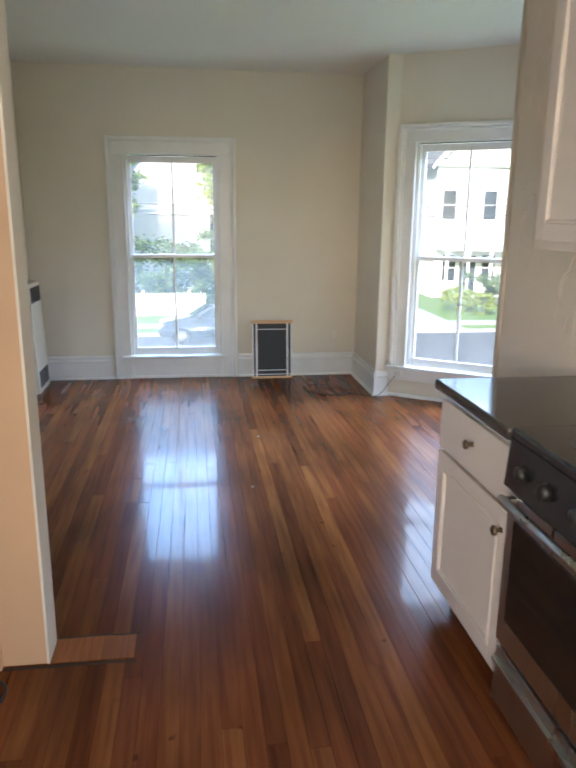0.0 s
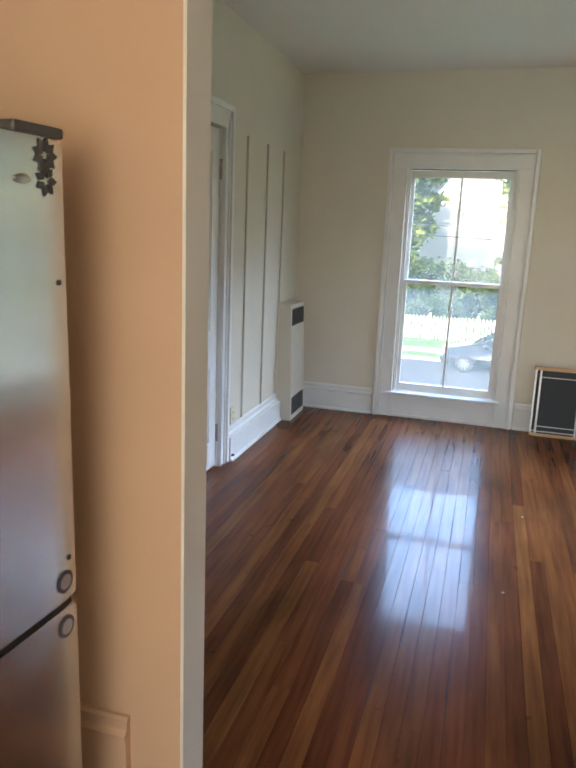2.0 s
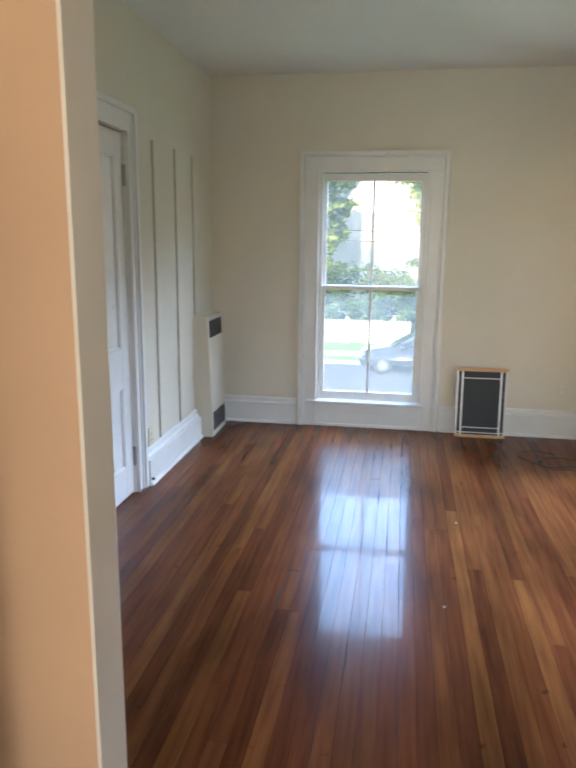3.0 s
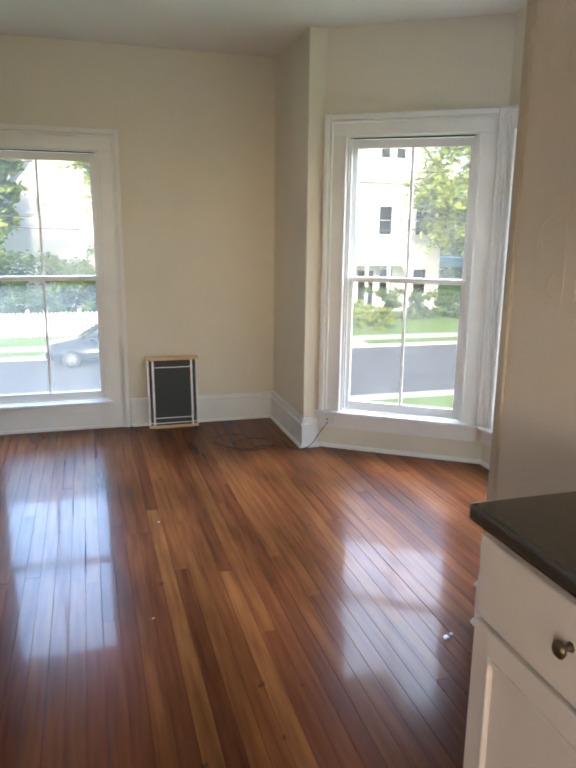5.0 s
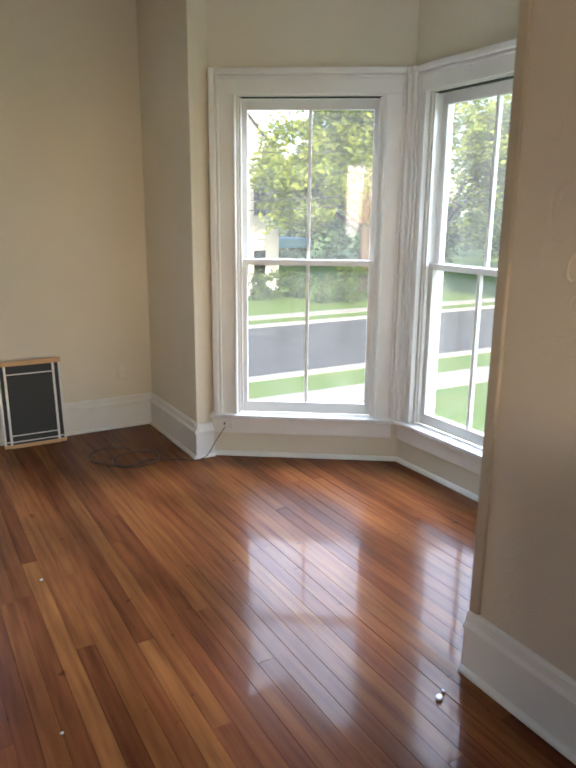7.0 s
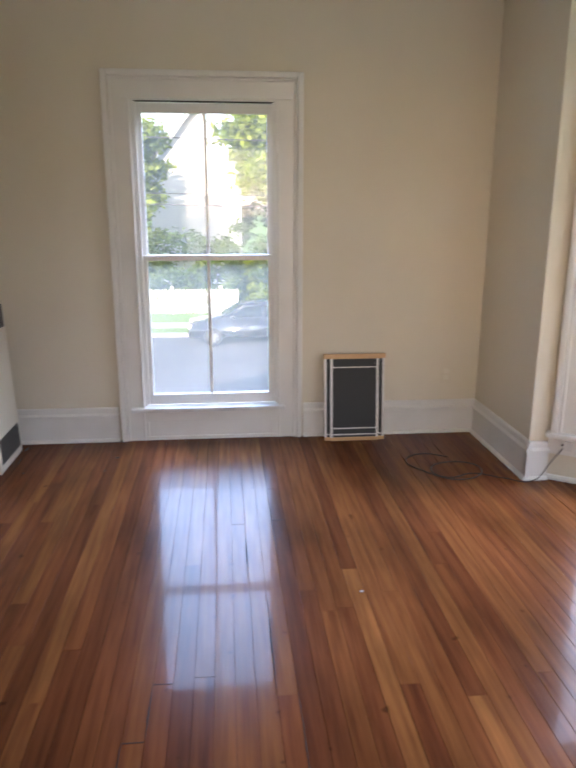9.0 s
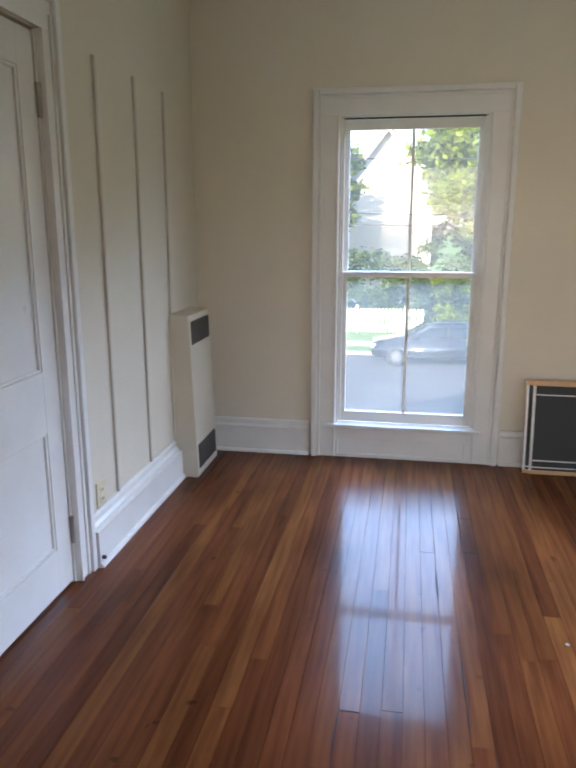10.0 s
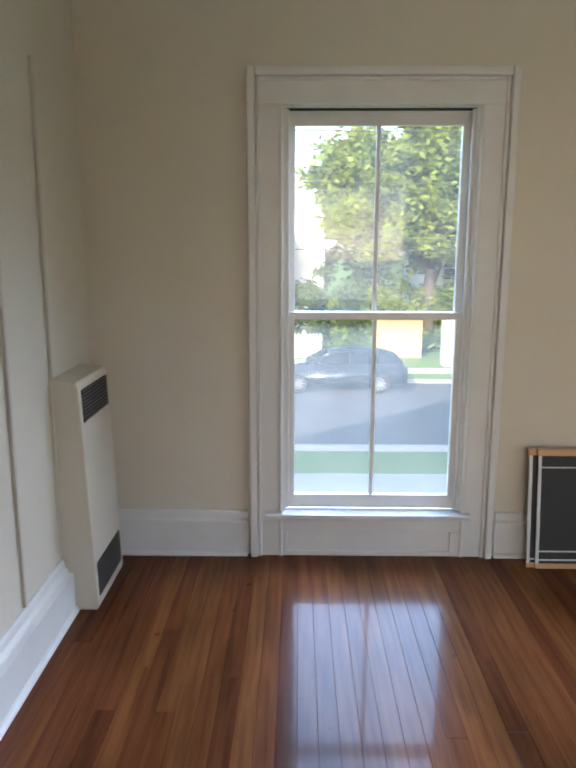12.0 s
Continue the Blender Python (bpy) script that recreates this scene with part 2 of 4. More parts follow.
def glass_material(name, least, most):
    m = bpy.data.materials.new(name)
    m.use_nodes = True
    t = m.node_tree
    t.nodes.remove(t.nodes["Principled BSDF"])
    clear, gloss, film = t.nodes.new("ShaderNodeBsdfTransparent"), t.nodes.new("ShaderNodeBsdfGlossy"), t.nodes.new("ShaderNodeBsdfTranslucent")
    clear.inputs[0].default_value = (0.96, 0.985, 0.98, 1)
    gloss.inputs["Roughness"].default_value = 0.02
    # film: dirt on the panes, with veiling glare mixed in as haze
    film.inputs[0].default_value = (0.88, 0.84, 0.74, 1)
    lw = t.nodes.new("ShaderNodeLayerWeight")
    lw.inputs[0].default_value = 0.5
    p5 = t.nodes.new("ShaderNodeMath")
    p5.operation = "POWER"
    p5.inputs[1].default_value = 5.0
    t.links.new(lw.outputs["Facing"], p5.inputs[0])
    fres = t.nodes.new("ShaderNodeMapRange")
    fres.inputs["To Min"].default_value, fres.inputs["To Max"].default_value = 0.025, 0.9
    t.links.new(p5.outputs[0], fres.inputs["Value"])
    a, b = t.nodes.new("ShaderNodeMixShader"), t.nodes.new("ShaderNodeMixShader")
    n = t.nodes.new("ShaderNodeTexNoise")
    n.inputs["Scale"].default_value = 2.2
    r = t.nodes.new("ShaderNodeMapRange")
    r.inputs["To Min"].default_value, r.inputs["To Max"].default_value = least, most
    t.links.new(n.outputs["Fac"], r.inputs["Value"])
    t.links.new(r.outputs[0], a.inputs[0])
    t.links.new(clear.outputs[0], a.inputs[1])
    t.links.new(film.outputs[0], a.inputs[2])
    t.links.new(fres.outputs[0], b.inputs[0])
    t.links.new(a.outputs[0], b.inputs[1])
    t.links.new(gloss.outputs[0], b.inputs[2])
    t.links.new(b.outputs[0], t.nodes["Material Output"].inputs[0])
    return m


GLASS = glass_material("old_window_glass", 0.0, 0.055)
DUSTY_HAZE_GLASS = glass_material("dusty_haze_glass", 0.03, 0.10)


def relief_material():
    """Painted wall with swirled relief, as of embossed paper under the paint."""
    m = material("embossed_wall_paint", (0.66, 0.58, 0.48), 0.42, second=(0.62, 0.54, 0.44), scale=2.0, fine=0.06)
    t = m.node_tree
    b = t.nodes["Principled BSDF"]
    co = t.nodes.new("ShaderNodeTexCoord")
    warp = t.nodes.new("ShaderNodeTexNoise")
    warp.inputs["Scale"].default_value, warp.inputs["Distortion"].default_value = 5.0, 2.6
    t.links.new(co.outputs["Object"], warp.inputs["Vector"])
    lines = t.nodes.new("ShaderNodeMath")
    lines.operation = "PINGPONG"
    lines.inputs[1].default_value = 0.05
    t.links.new(warp.outputs["Fac"], lines.inputs[0])
    where = t.nodes.new("ShaderNodeTexNoise")
    where.inputs["Scale"].default_value = 2.3
    t.links.new(co.outputs["Object"], where.inputs["Vector"])
    gate = t.nodes.new("ShaderNodeMapRange")
    gate.inputs["From Min"].default_value, gate.inputs["From Max"].default_value = 0.46, 0.60
    t.links.new(where.outputs["Fac"], gate.inputs["Value"])
    mul = t.nodes.new("ShaderNodeMath")
    mul.operation = "MULTIPLY"
    t.links.new(lines.outputs[0], mul.inputs[0])
    t.links.new(gate.outputs[0], mul.inputs[1])
    bp = t.nodes.new("ShaderNodeBump")
    bp.inputs["Strength"].default_value, bp.inputs["Distance"].default_value = 0.35, 0.05
    t.links.new(mul.outputs[0], bp.inputs["Height"])
    t.links.new(bp.outputs[0], b.inputs["Normal"])
    return m


RELIEF = relief_material()


# ---- mesh helpers ----
def box(bm, x0, x1, y0, y1, z0, z1, m=None, bevel=0.0):
    vs = [bm.verts.new((x, y, z)) for x in (x0, x1) for y in (y0, y1) for z in (z0, z1)]
    fs = [bm.faces.new([vs[i] for i in q]) for q in ((0, 1, 3, 2), (4, 6, 7, 5), (0, 4, 5, 1), (2, 3, 7, 6), (0, 2, 6, 4), (1, 5, 7, 3))]
    if bevel:
        es = {e for f in fs for e in f.edges}
        r = bmesh.ops.bevel(bm, geom=list(es), offset=bevel, segments=2, affect="EDGES", profile=0.6)
        vs = list({v for f in r["faces"] for v in f.verts} | {v for v in vs if v.is_valid})
    if m is not None:
        bmesh.ops.transform(bm, matrix=m, verts=vs)
    return bm


def one(*args, **kw):
    return box(bmesh.new(), *args, **kw)


def prism(bm, outline, depth, m=None):
    """A flat outline in x and z, pushed along +y by depth."""
    a = [bm.verts.new((x, 0, z)) for x, z in outline]
    b = [bm.verts.new((x, depth, z)) for x, z in outline]
    bm.faces.new(a)
    bm.faces.new(b[::-1])
    for i in range(len(a)):
        j = (i + 1) % len(a)
        bm.faces.new((a[i], b[i], b[j], a[j]))
    if m is not None:
        bmesh.ops.transform(bm, matrix=m, verts=a + b)
    return bm


def tube(bm, a, b, r, r2=None, sides=14):
    a, b = Vector(a), Vector(b)
    m = Matrix.Translation((a + b) / 2) @ (b - a).to_track_quat("Z", "Y").to_matrix().to_4x4()
    bmesh.ops.create_cone(bm, cap_ends=True, segments=sides, radius1=r, radius2=r if r2 is None else r2, depth=(b - a).length, matrix=m)
    return bm


def lathe(bm, profile, m, sides=24):
    """Rings of (radius, height) round z, laid by m."""
    rings = []
    for r, h in profile:
        rings.append([bm.verts.new(m @ Vector((r * math.cos(2 * math.pi * i / sides), r * math.sin(2 * math.pi * i / sides), h))) for i in range(sides)])
    for p, q in zip(rings, rings[1:]):
        for i in range(sides):
            j = (i + 1) % sides
            bm.faces.new((p[i], p[j], q[j], q[i]))
    bm.faces.new(rings[0][::-1])
    bm.faces.new(rings[-1])
    return bm


def mesh_of(name, bm, mat, smooth=False):
    bmesh.ops.recalc_face_normals(bm, faces=bm.faces)
    me = bpy.data.meshes.new(name)
    bm.to_mesh(me)
    bm.free()
    me.materials.append(mat)
    if smooth:
        me.shade_smooth()
    return me


def part(name, bm, mat, parent, label="", smooth=False):
    ob = new(name, mesh_of(name, bm, mat, smooth))
    ob.parent = parent
    return tagged(ob, label)


def thing(name, label, category, group="", kind="", m=None):
    ob = tagged(new(name), label, category, group, kind)
    if m is not None:
        ob.matrix_world = m
    return ob


def solid(name, bm, mat, label, category, kind="structure", m=None, smooth=False):
    ob = tagged(new(name, mesh_of(name, bm, mat, smooth)), label, category, "", kind)
    if m is not None:
        ob.matrix_world = m
    return ob


def along(p, q):
    """Local frame of a wall from p to q: x along it, y outward (to its left), z up."""
    return pose(p[0], p[1], 0, 0, 0, math.degrees(math.atan2(q[1] - p[1], q[0] - p[0])))


def wall_mesh(length, z0, z1, thick, holes, start=0.0):
    """A wall slab with openings (u0, u1, z0, z1) right through it."""
    us = sorted({start, length, *[h[0] for h in holes], *[h[1] for h in holes]})
    zs = sorted({z0, z1, *[h[2] for h in holes], *[h[3] for h in holes]})
    full = lambda i, k: 0 <= i < len(us) - 1 and 0 <= k < len(zs) - 1 and not any(
        h[0] - 1e-6 <= us[i] and us[i + 1] <= h[1] + 1e-6 and h[2] - 1e-6 <= zs[k] and zs[k + 1] <= h[3] + 1e-6 for h in holes)
    bm = bmesh.new()
    q = lambda pts: bm.faces.new([bm.verts.new(p) for p in pts])
    for i in range(len(us) - 1):
        for k in range(len(zs) - 1):
            if not full(i, k):
                continue
            a, b, c, d = us[i], us[i + 1], zs[k], zs[k + 1]
            q([(a, 0, c), (b, 0, c), (b, 0, d), (a, 0, d)])
            q([(a, thick, c), (a, thick, d), (b, thick, d), (b, thick, c)])
            if not full(i - 1, k):
                q([(a, 0, c), (a, 0, d), (a, thick, d), (a, thick, c)])
            if not full(i + 1, k):
                q([(b, 0, c), (b, thick, c), (b, thick, d), (b, 0, d)])
            if not full(i, k - 1):
                q([(a, 0, c), (a, thick, c), (b, thick, c), (b, 0, c)])
            if not full(i, k + 1):
                q([(a, 0, d), (b, 0, d), (b, thick, d), (a, thick, d)])
    bmesh.ops.remove_doubles(bm, verts=bm.verts, dist=1e-5)
    return bm


# ---- the rooms ----
NORTH, EAST, WEST, TOP = 6.53, 1.56, -1.385, 2.68
BAY_A, BAY_B, BAY_C, BAY_D = (1.655, 5.727), (2.575, 5.093), (2.575, 4.075), (1.655, 3.44)
KWEST, SOUTH = -1.46, -2.0

solid("wall_north", wall_mesh(3.20, -0.02, TOP, 0.18, [(0.855, 1.672, 0.195, 1.985)]), CREAM,
      "cream painted plaster wall with a tall window", "wall", m=along((WEST, NORTH), (EAST, NORTH)))
solid("wall_east_corner", one(EAST, EAST + 0.30, 5.718, NORTH - 0.003, -0.02, TOP), CREAM, "cream plaster wall beside the bay", "wall")
solid("wall_west", wall_mesh(4.045, -0.02, TOP, 0.14, [(1.536, 2.328, -0.02, 2.035)]), CREAM,
      "cream painted wall with a closed door", "wall", m=along((WEST, 2.487), (WEST, 6.532)))
for nm, p, q, hole in (("wall_bay_north", BAY_A, BAY_B, (0.165, 0.965, 0.25, 2.045)), ("wall_bay_east", BAY_B, BAY_C, (0.125, 0.895, 0.25, 2.045)),
                       ("wall_bay_south", BAY_C, BAY_D, (0.155, 0.955, 0.25, 2.045))):
    length = math.hypot(q[0] - p[0], q[1] - p[1])
    solid(nm, wall_mesh(length + 0.0, -0.02, TOP, 0.15, [hole]), CREAM, "cream painted wall of the window bay", "wall", m=along(p, q))
for y0, y1 in ((5.096, 5.20), (3.965, 4.072)):
    solid("wall_bay_post", one(2.586, 2.715, y0, y1, -0.02, TOP), CLAP, "white exterior post at the corner of the bay", "wall")
solid("wall_east_kitchen", wall_mesh(3.455 - SOUTH, -0.02, TOP, 0.26, []), RELIEF, "embossed cream painted kitchen wall", "wall", m=along((EAST, 3.455), (EAST, SOUTH)))
solid("wall_partition", one(KWEST - 0.1, -0.473, 2.362, 2.478, -0.02, TOP), PEACH, "peach painted partition wall", "wall")
solid("wall_partition_end", one(-0.473, -0.465, 2.358, 2.486, 0.001, TOP), JAMB, "cream painted end of the partition", "wall")
solid("wall_partition_back", one(WEST - 0.1, -0.473, 2.478, 2.486, -0.02, TOP), CREAM, "cream painted back of the partition", "wall")
# the openings in these two kitchen walls are unseen, added for the fill lamps
solid("wall_kitchen_west", wall_mesh(2.362 - SOUTH, -0.02, TOP, 0.14, [(0.3, 1.8, 0.95, 2.15)]), CREAM, "cream painted kitchen wall with an added unseen opening for fill light", "wall", m=along((KWEST, SOUTH), (KWEST, 2.362)))
solid("wall_south", wall_mesh(3.3, -0.02, TOP, 0.16, [(0.45, 2.85, 0.5, 2.4)]), CREAM, "cream painted kitchen wall with an added unseen opening for fill light",
      "wall", m=along((EAST + 0.2, SOUTH), (KWEST - 0.2, SOUTH)))
solid("ceiling", one(-1.8, 2.78, -2.2, 6.71, TOP, TOP + 0.16), CEIL, "matt off-white plaster ceiling", "ceiling")

# unseen lower storey and roof of the house, added to shade the street
solid("house_shade_base", one(-8.0, 2.72, -6.0, 6.7, -3.45, -0.205), CLAP, "unseen white clapboard lower storey, added to shade the street", "house wall")
bm = bmesh.new()
prism(bm, [(-8.0, 0), (1.85, 0), (-3.1, 4.2)], 13.0, Matrix.Translation((0, -6.3, TOP + 0.18)))
solid("house_shade_roof", bm, ROOF, "unseen grey shingled roof, added to shade the street", "roof")


def moulding(name, p, q, height=0.215, thick=0.022, mat=None, shoe=True, cap=0.045):
    """A tall skirting with a stepped cap and a shoe, on the inner side of the wall from p to q."""
    length = math.hypot(q[0] - p[0], q[1] - p[1])
    base = tagged(new(name), "tall white painted skirting board with stepped cap", "baseboard", "", "structure")
    base.matrix_world = along(p, q)
    outline = [(0, 0), (0, height), (-0.010, height), (-0.016, height - 0.008), (-0.018, height - cap + 0.012), (-0.030, height - cap),
               (-0.030, height - cap - 0.010), (-thick, height - cap - 0.014), (-thick, 0)]
    bm = bmesh.new()
    n = [bm.verts.new((0, y, z)) for y, z in outline]
    f = [bm.verts.new((length, y, z)) for y, z in outline]
    bm.faces.new(n)
    bm.faces.new(f[::-1])
    for i in range(len(n)):
        j = (i + 1) % len(n)
        bm.faces.new((n[i], f[i], f[j], n[j]))
    part("board", bm, mat or TRIM, base)
    if shoe:
        bm = bmesh.new()
        prism(bm, [(0, 0), (0, 0.020), (0.007, 0.017), (0.014, 0.009), (0.015, 0)], length, pose(0, -thick, 0.001, 0, 0, -90))
        part("shoe_mould", bm, mat or TRIM, base)
    return base


moulding("baseboard_north_a", (WEST + 0.003, NORTH), (-0.692, NORTH))
moulding("baseboard_north_b", (0.447, NORTH), (EAST, NORTH))
moulding("baseboard_west", (WEST, 4.930), (WEST, 6.002), 0.216, 0.05)
moulding("baseboard_west_b", (WEST, 2.49), (WEST, 3.83), 0.216, 0.05)
moulding("baseboard_east", (EAST, NORTH - 0.032), (EAST, 5.687), 0.215)
moulding("baseboard_corner", (EAST - 0.022, 5.718), (1.66, 5.718), 0.21, 0.022)
moulding("baseboard_kitchen", (EAST, 3.474), (EAST, 2.615), 0.212, 0.022)
moulding("baseboard_remnant", (-0.78, 2.362), (-0.617, 2.362), 0.245, 0.024, PEACH, shoe=False)

for p, q in ((BAY_A, BAY_B), (BAY_B, BAY_C), (BAY_C, BAY_D)):
    length = math.hypot(q[0] - p[0], q[1] - p[1])
    solid("baseboard_bay", prism(bmesh.new(), [(0, 0), (0, 0.026), (0.008, 0.022), (0.016, 0.010), (0.017, 0)], length, pose(0, 0, 0.001, 0, 0, -90)), TRIM,
          "white painted shoe moulding round the bay", "baseboard", m=along(p, q))

# corner guard beads
for nm, bmx in (("trim_bead_kitchen", one(EAST - 0.012, EAST + 0.022, 3.432, 3.470, 0.214, TOP, bevel=0.005)),
                ("trim_bead_bay", one(EAST - 0.006, EAST + 0.012, 5.712, 5.726, 0.212, TOP, bevel=0.004))):
    solid(nm, bmx, BEAD if "kitchen" in nm else CREAM, "painted wooden corner bead", "trim")


def wall_ornament(y, z, k):
    """Mirrored scrolls and leaves in low relief, under the wall's paint."""
    c = bpy.data.curves.new("wall_ornament", "CURVE")
    c.dimensions, c.bevel_depth, c.bevel_resolution, c.resolution_u = "3D", 0.0056, 2, 6
    strokes = [[(0.0, 0.20), (0.004, 0.05), (-0.004, -0.10), (0.0, -0.24)]]
    for s in (-1, 1):
        strokes += [
            [(s * 0.06, 0.09), (s * 0.115, 0.06), (s * 0.135, 0.0), (s * 0.115, -0.06), (s * 0.075, -0.075)],
            [(s * 0.055, 0.075), (s * 0.10, 0.05), (s * 0.118, 0.0), (s * 0.10, -0.045)],
            [(s * 0.075, 0.07), (s * 0.06, 0.12), (s * 0.035, 0.15), (s * 0.03, 0.11), (s * 0.05, 0.08)],
            [(s * 0.03, 0.15), (s * 0.022, 0.11), (s * 0.03, 0.075)],
            [(s * 0.13, -0.06), (s * 0.15, -0.12), (s * 0.12, -0.16)],
            [(s * 0.17, 0.20), (s * 0.13, 0.17), (s * 0.12, 0.22), (s * 0.145, 0.25)],
            [(s * 0.03, -0.08), (s * 0.06, -0.12), (s * 0.05, -0.17), (s * 0.02, -0.15)],
            [(s * 0.02, -0.19), (s * 0.045, -0.22), (s * 0.03, -0.26)]]
    for st in strokes:
        sp = c.splines.new("BEZIER")
        sp.bezier_points.add(len(st) - 1)
        for n, (b, (u, v)) in enumerate(zip(sp.bezier_points, st)):
            b.co, b.handle_left_type, b.handle_right_type = (0, u * k, v * k), "AUTO", "AUTO"
            b.radius = 0.35 if n in (0, len(st) - 1) else 1.0
    c.materials.append(RELIEF)
    ob = tagged(new("wall_ornament", c), "faint scrolled plaster relief under the wall paint", "wall relief", "", "structure")
    ob.matrix_world = pose(EAST + 0.0016, y, z) @ Matrix.Diagonal((0.9, 1, 1, 1))


for oy, oz in ((3.185, 1.44), (2.79, 1.20), (3.19, 2.10), (2.79, 1.86)):
    wall_ornament(oy, oz, 1.0)


# ---- windows ----
def sash(name, u0, u1, z0, z1, v, parent, rail_low, rail_top, stile=0.036):
    s = tagged(new(name), "white painted sash with a centre glazing bar")
    s.parent = parent
    d = 0.034
    bm = bmesh.new()
    for a in ((u0, u0 + stile, z0, z1), (u1 - stile, u1, z0, z1)):
        box(bm, a[0], a[1], v, v + d, a[2], a[3], bevel=0.003)
    box(bm, u0 + stile - 0.002, u1 - stile + 0.002, v + 0.001, v + d - 0.001, z0, z0 + rail_low, bevel=0.003)
    box(bm, u0 + stile - 0.002, u1 - stile + 0.002, v + 0.001, v + d - 0.001, z1 - rail_top, z1, bevel=0.003)
    mid = (u0 + u1) / 2
    part("sash_frame", bm, TRIM, s)
    part("glazing_bar", one(mid - 0.009, mid + 0.009, v + 0.004, v + d - 0.004, z0 + rail_low, z1 - rail_top, bevel=0.004), TRIM, s)
    for a, b in ((u0 + stile, mid - 0.009), (mid + 0.009, u1 - stile)):
        part("pane", one(a - 0.004, b + 0.004, v + 0.015, v + 0.018, z0 + rail_low - 0.004, z1 - rail_top + 0.004), DUSTY_HAZE_GLASS if name == "lower_sash" and parent.name == "window_1" else GLASS, s)
    return s


def window(name, p, q, hole, rail, casing, top_casing, to_floor, apron_z, stool_ends, label):
    """A double-hung window in the wall from p to q. hole: u0, u1, z0, z1 of the opening."""
    u0, u1, z0, z1 = hole
    w = tagged(new(name), label, "window", "", "structure")
    w.matrix_world = along(p, q)
    left, right = u0 - casing, u1 + casing
    bottom = 0.0 if to_floor else z0
    head = z1 + top_casing
    for nm, a, b in (("casing_side", left, u0), ("casing_side", u1, right)):
        bm = one(a, b, -0.020, -0.001, bottom, z1, bevel=0.003)
        inner = b if a == left else a
        sgn = -1 if a == left else 1
        edge = a if a == left else b
        box(bm, min(edge, edge - sgn * 0.034), max(edge, edge - sgn * 0.034), -0.046, -0.018, bottom, head, bevel=0.008)
        box(bm, min(edge - sgn * 0.038, edge - sgn * 0.052), max(edge - sgn * 0.038, edge - sgn * 0.052), -0.033, -0.018, bottom, head - 0.034, bevel=0.004)
        box(bm, min(inner, inner + sgn * 0.014), max(inner, inner + sgn * 0.014), -0.032, -0.018, bottom, z1, bevel=0.005)
        part(nm, bm, TRIM, w)
    bm = one(left + 0.0345, right - 0.0345, -0.021, -0.001, z1 + 0.0005, head, bevel=0.003)
    box(bm, left + 0.0345, right - 0.0345, -0.0455, -0.019, head - 0.034, head, bevel=0.008)
    box(bm, left + 0.053, right - 0.053, -0.0325, -0.019, head - 0.052, head - 0.038, bevel=0.004)
    part("casing_head", bm, TRIM, w)
    # jamb lining, parting stops
    for a, b in ((u0 - 0.001, u0 + 0.014), (u1 - 0.014, u1 + 0.001)):
        part("jamb_lining", one(a, b, 0.0, 0.15, z0, z1), TRIM, w)
    for a, b in ((u0 + 0.014, u0 + 0.028), (u1 - 0.028, u1 - 0.014)):
        part("stop_bead", one(a, b, 0.008, 0.030, z0 + 0.03, z1 - 0.012, bevel=0.003), TRIM, w)
    part("head_lining", one(u0 + 0.014, u1 - 0.014, 0.0, 0.15, z1 - 0.008, z1 + 0.002), TRIM, w)
    # the shadow gap below the head, drawn as a near-black strip
    part("head_shade_strip", one(u0 + 0.015, u1 - 0.015, 0.012, 0.05, z1 - 0.013, z1 - 0.009), DARK, w, "near-black strip drawn as the shadow under the window head")
    sash("lower_sash", u0 + 0.016, u1 - 0.016, z0 + 0.022, rail + 0.016, 0.036, w, 0.062, 0.032)
    sash("upper_sash", u0 + 0.016, u1 - 0.016, rail - 0.016, z1 - 0.014, 0.074, w, 0.032, 0.052)
    a, b = stool_ends
    part("window_sill", one(a, b, -0.058, 0.036, z0 - 0.006, z0 + 0.020, bevel=0.007), SILL, w, "white painted stool, worn")
    part("outer_sill", one(u0 - 0.03, u1 + 0.03, 0.108, 0.24, z0 - 0.03, z0 + 0.015, bevel=0.005), CLAP, w)
    if to_floor:
        bm = one(u0, u1, -0.005, 0.012, 0.0, z0 - 0.006)
        box(bm, u0, u1, -0.019, 0.002, z0 - 0.075, z0 - 0.0065, bevel=0.003)
        box(bm, u0, u1, -0.019, 0.002, 0.0, 0.022, bevel=0.003)
        box(bm, u0, u0 + 0.02, -0.019, 0.002, 0.022, z0 - 0.075, bevel=0.003)
        box(bm, u1 - 0.045, u1, -0.019, 0.002, 0.022, z0 - 0.075, bevel=0.003)
        part("apron_panel", bm, TRIM, w)
    else:
        part("apron", one(a + 0.012, b - 0.012, -0.022, -0.001, apron_z, z0 - 0.0065, bevel=0.004), TRIM, w)
    return w


window("window_1", (WEST, NORTH), (EAST, NORTH), (0.855, 1.672, 0.195, 1.985), 1.112, 0.147, 0.142, True, 0, (0.775, 1.712),
       "tall double-hung window in white painted casing")
window("window_2", BAY_A, BAY_B, (0.165, 0.965, 0.25, 2.045), 1.158, 0.142, 0.128, False, 0.148, (0.0, 1.085),
       "double-hung bay window with moulded white casing")
window("window_3", BAY_B, BAY_C, (0.125, 0.895, 0.25, 2.045), 1.158, 0.105, 0.128, False, 0.148, (-0.005, 1.02),
       "double-hung front window of the bay, white casing")
window("window_4", BAY_C, BAY_D, (0.155, 0.955, 0.25, 2.045), 1.158, 0.142, 0.128, False, 0.148, (0.03, 1.1),
       "double-hung bay window with moulded white casing")

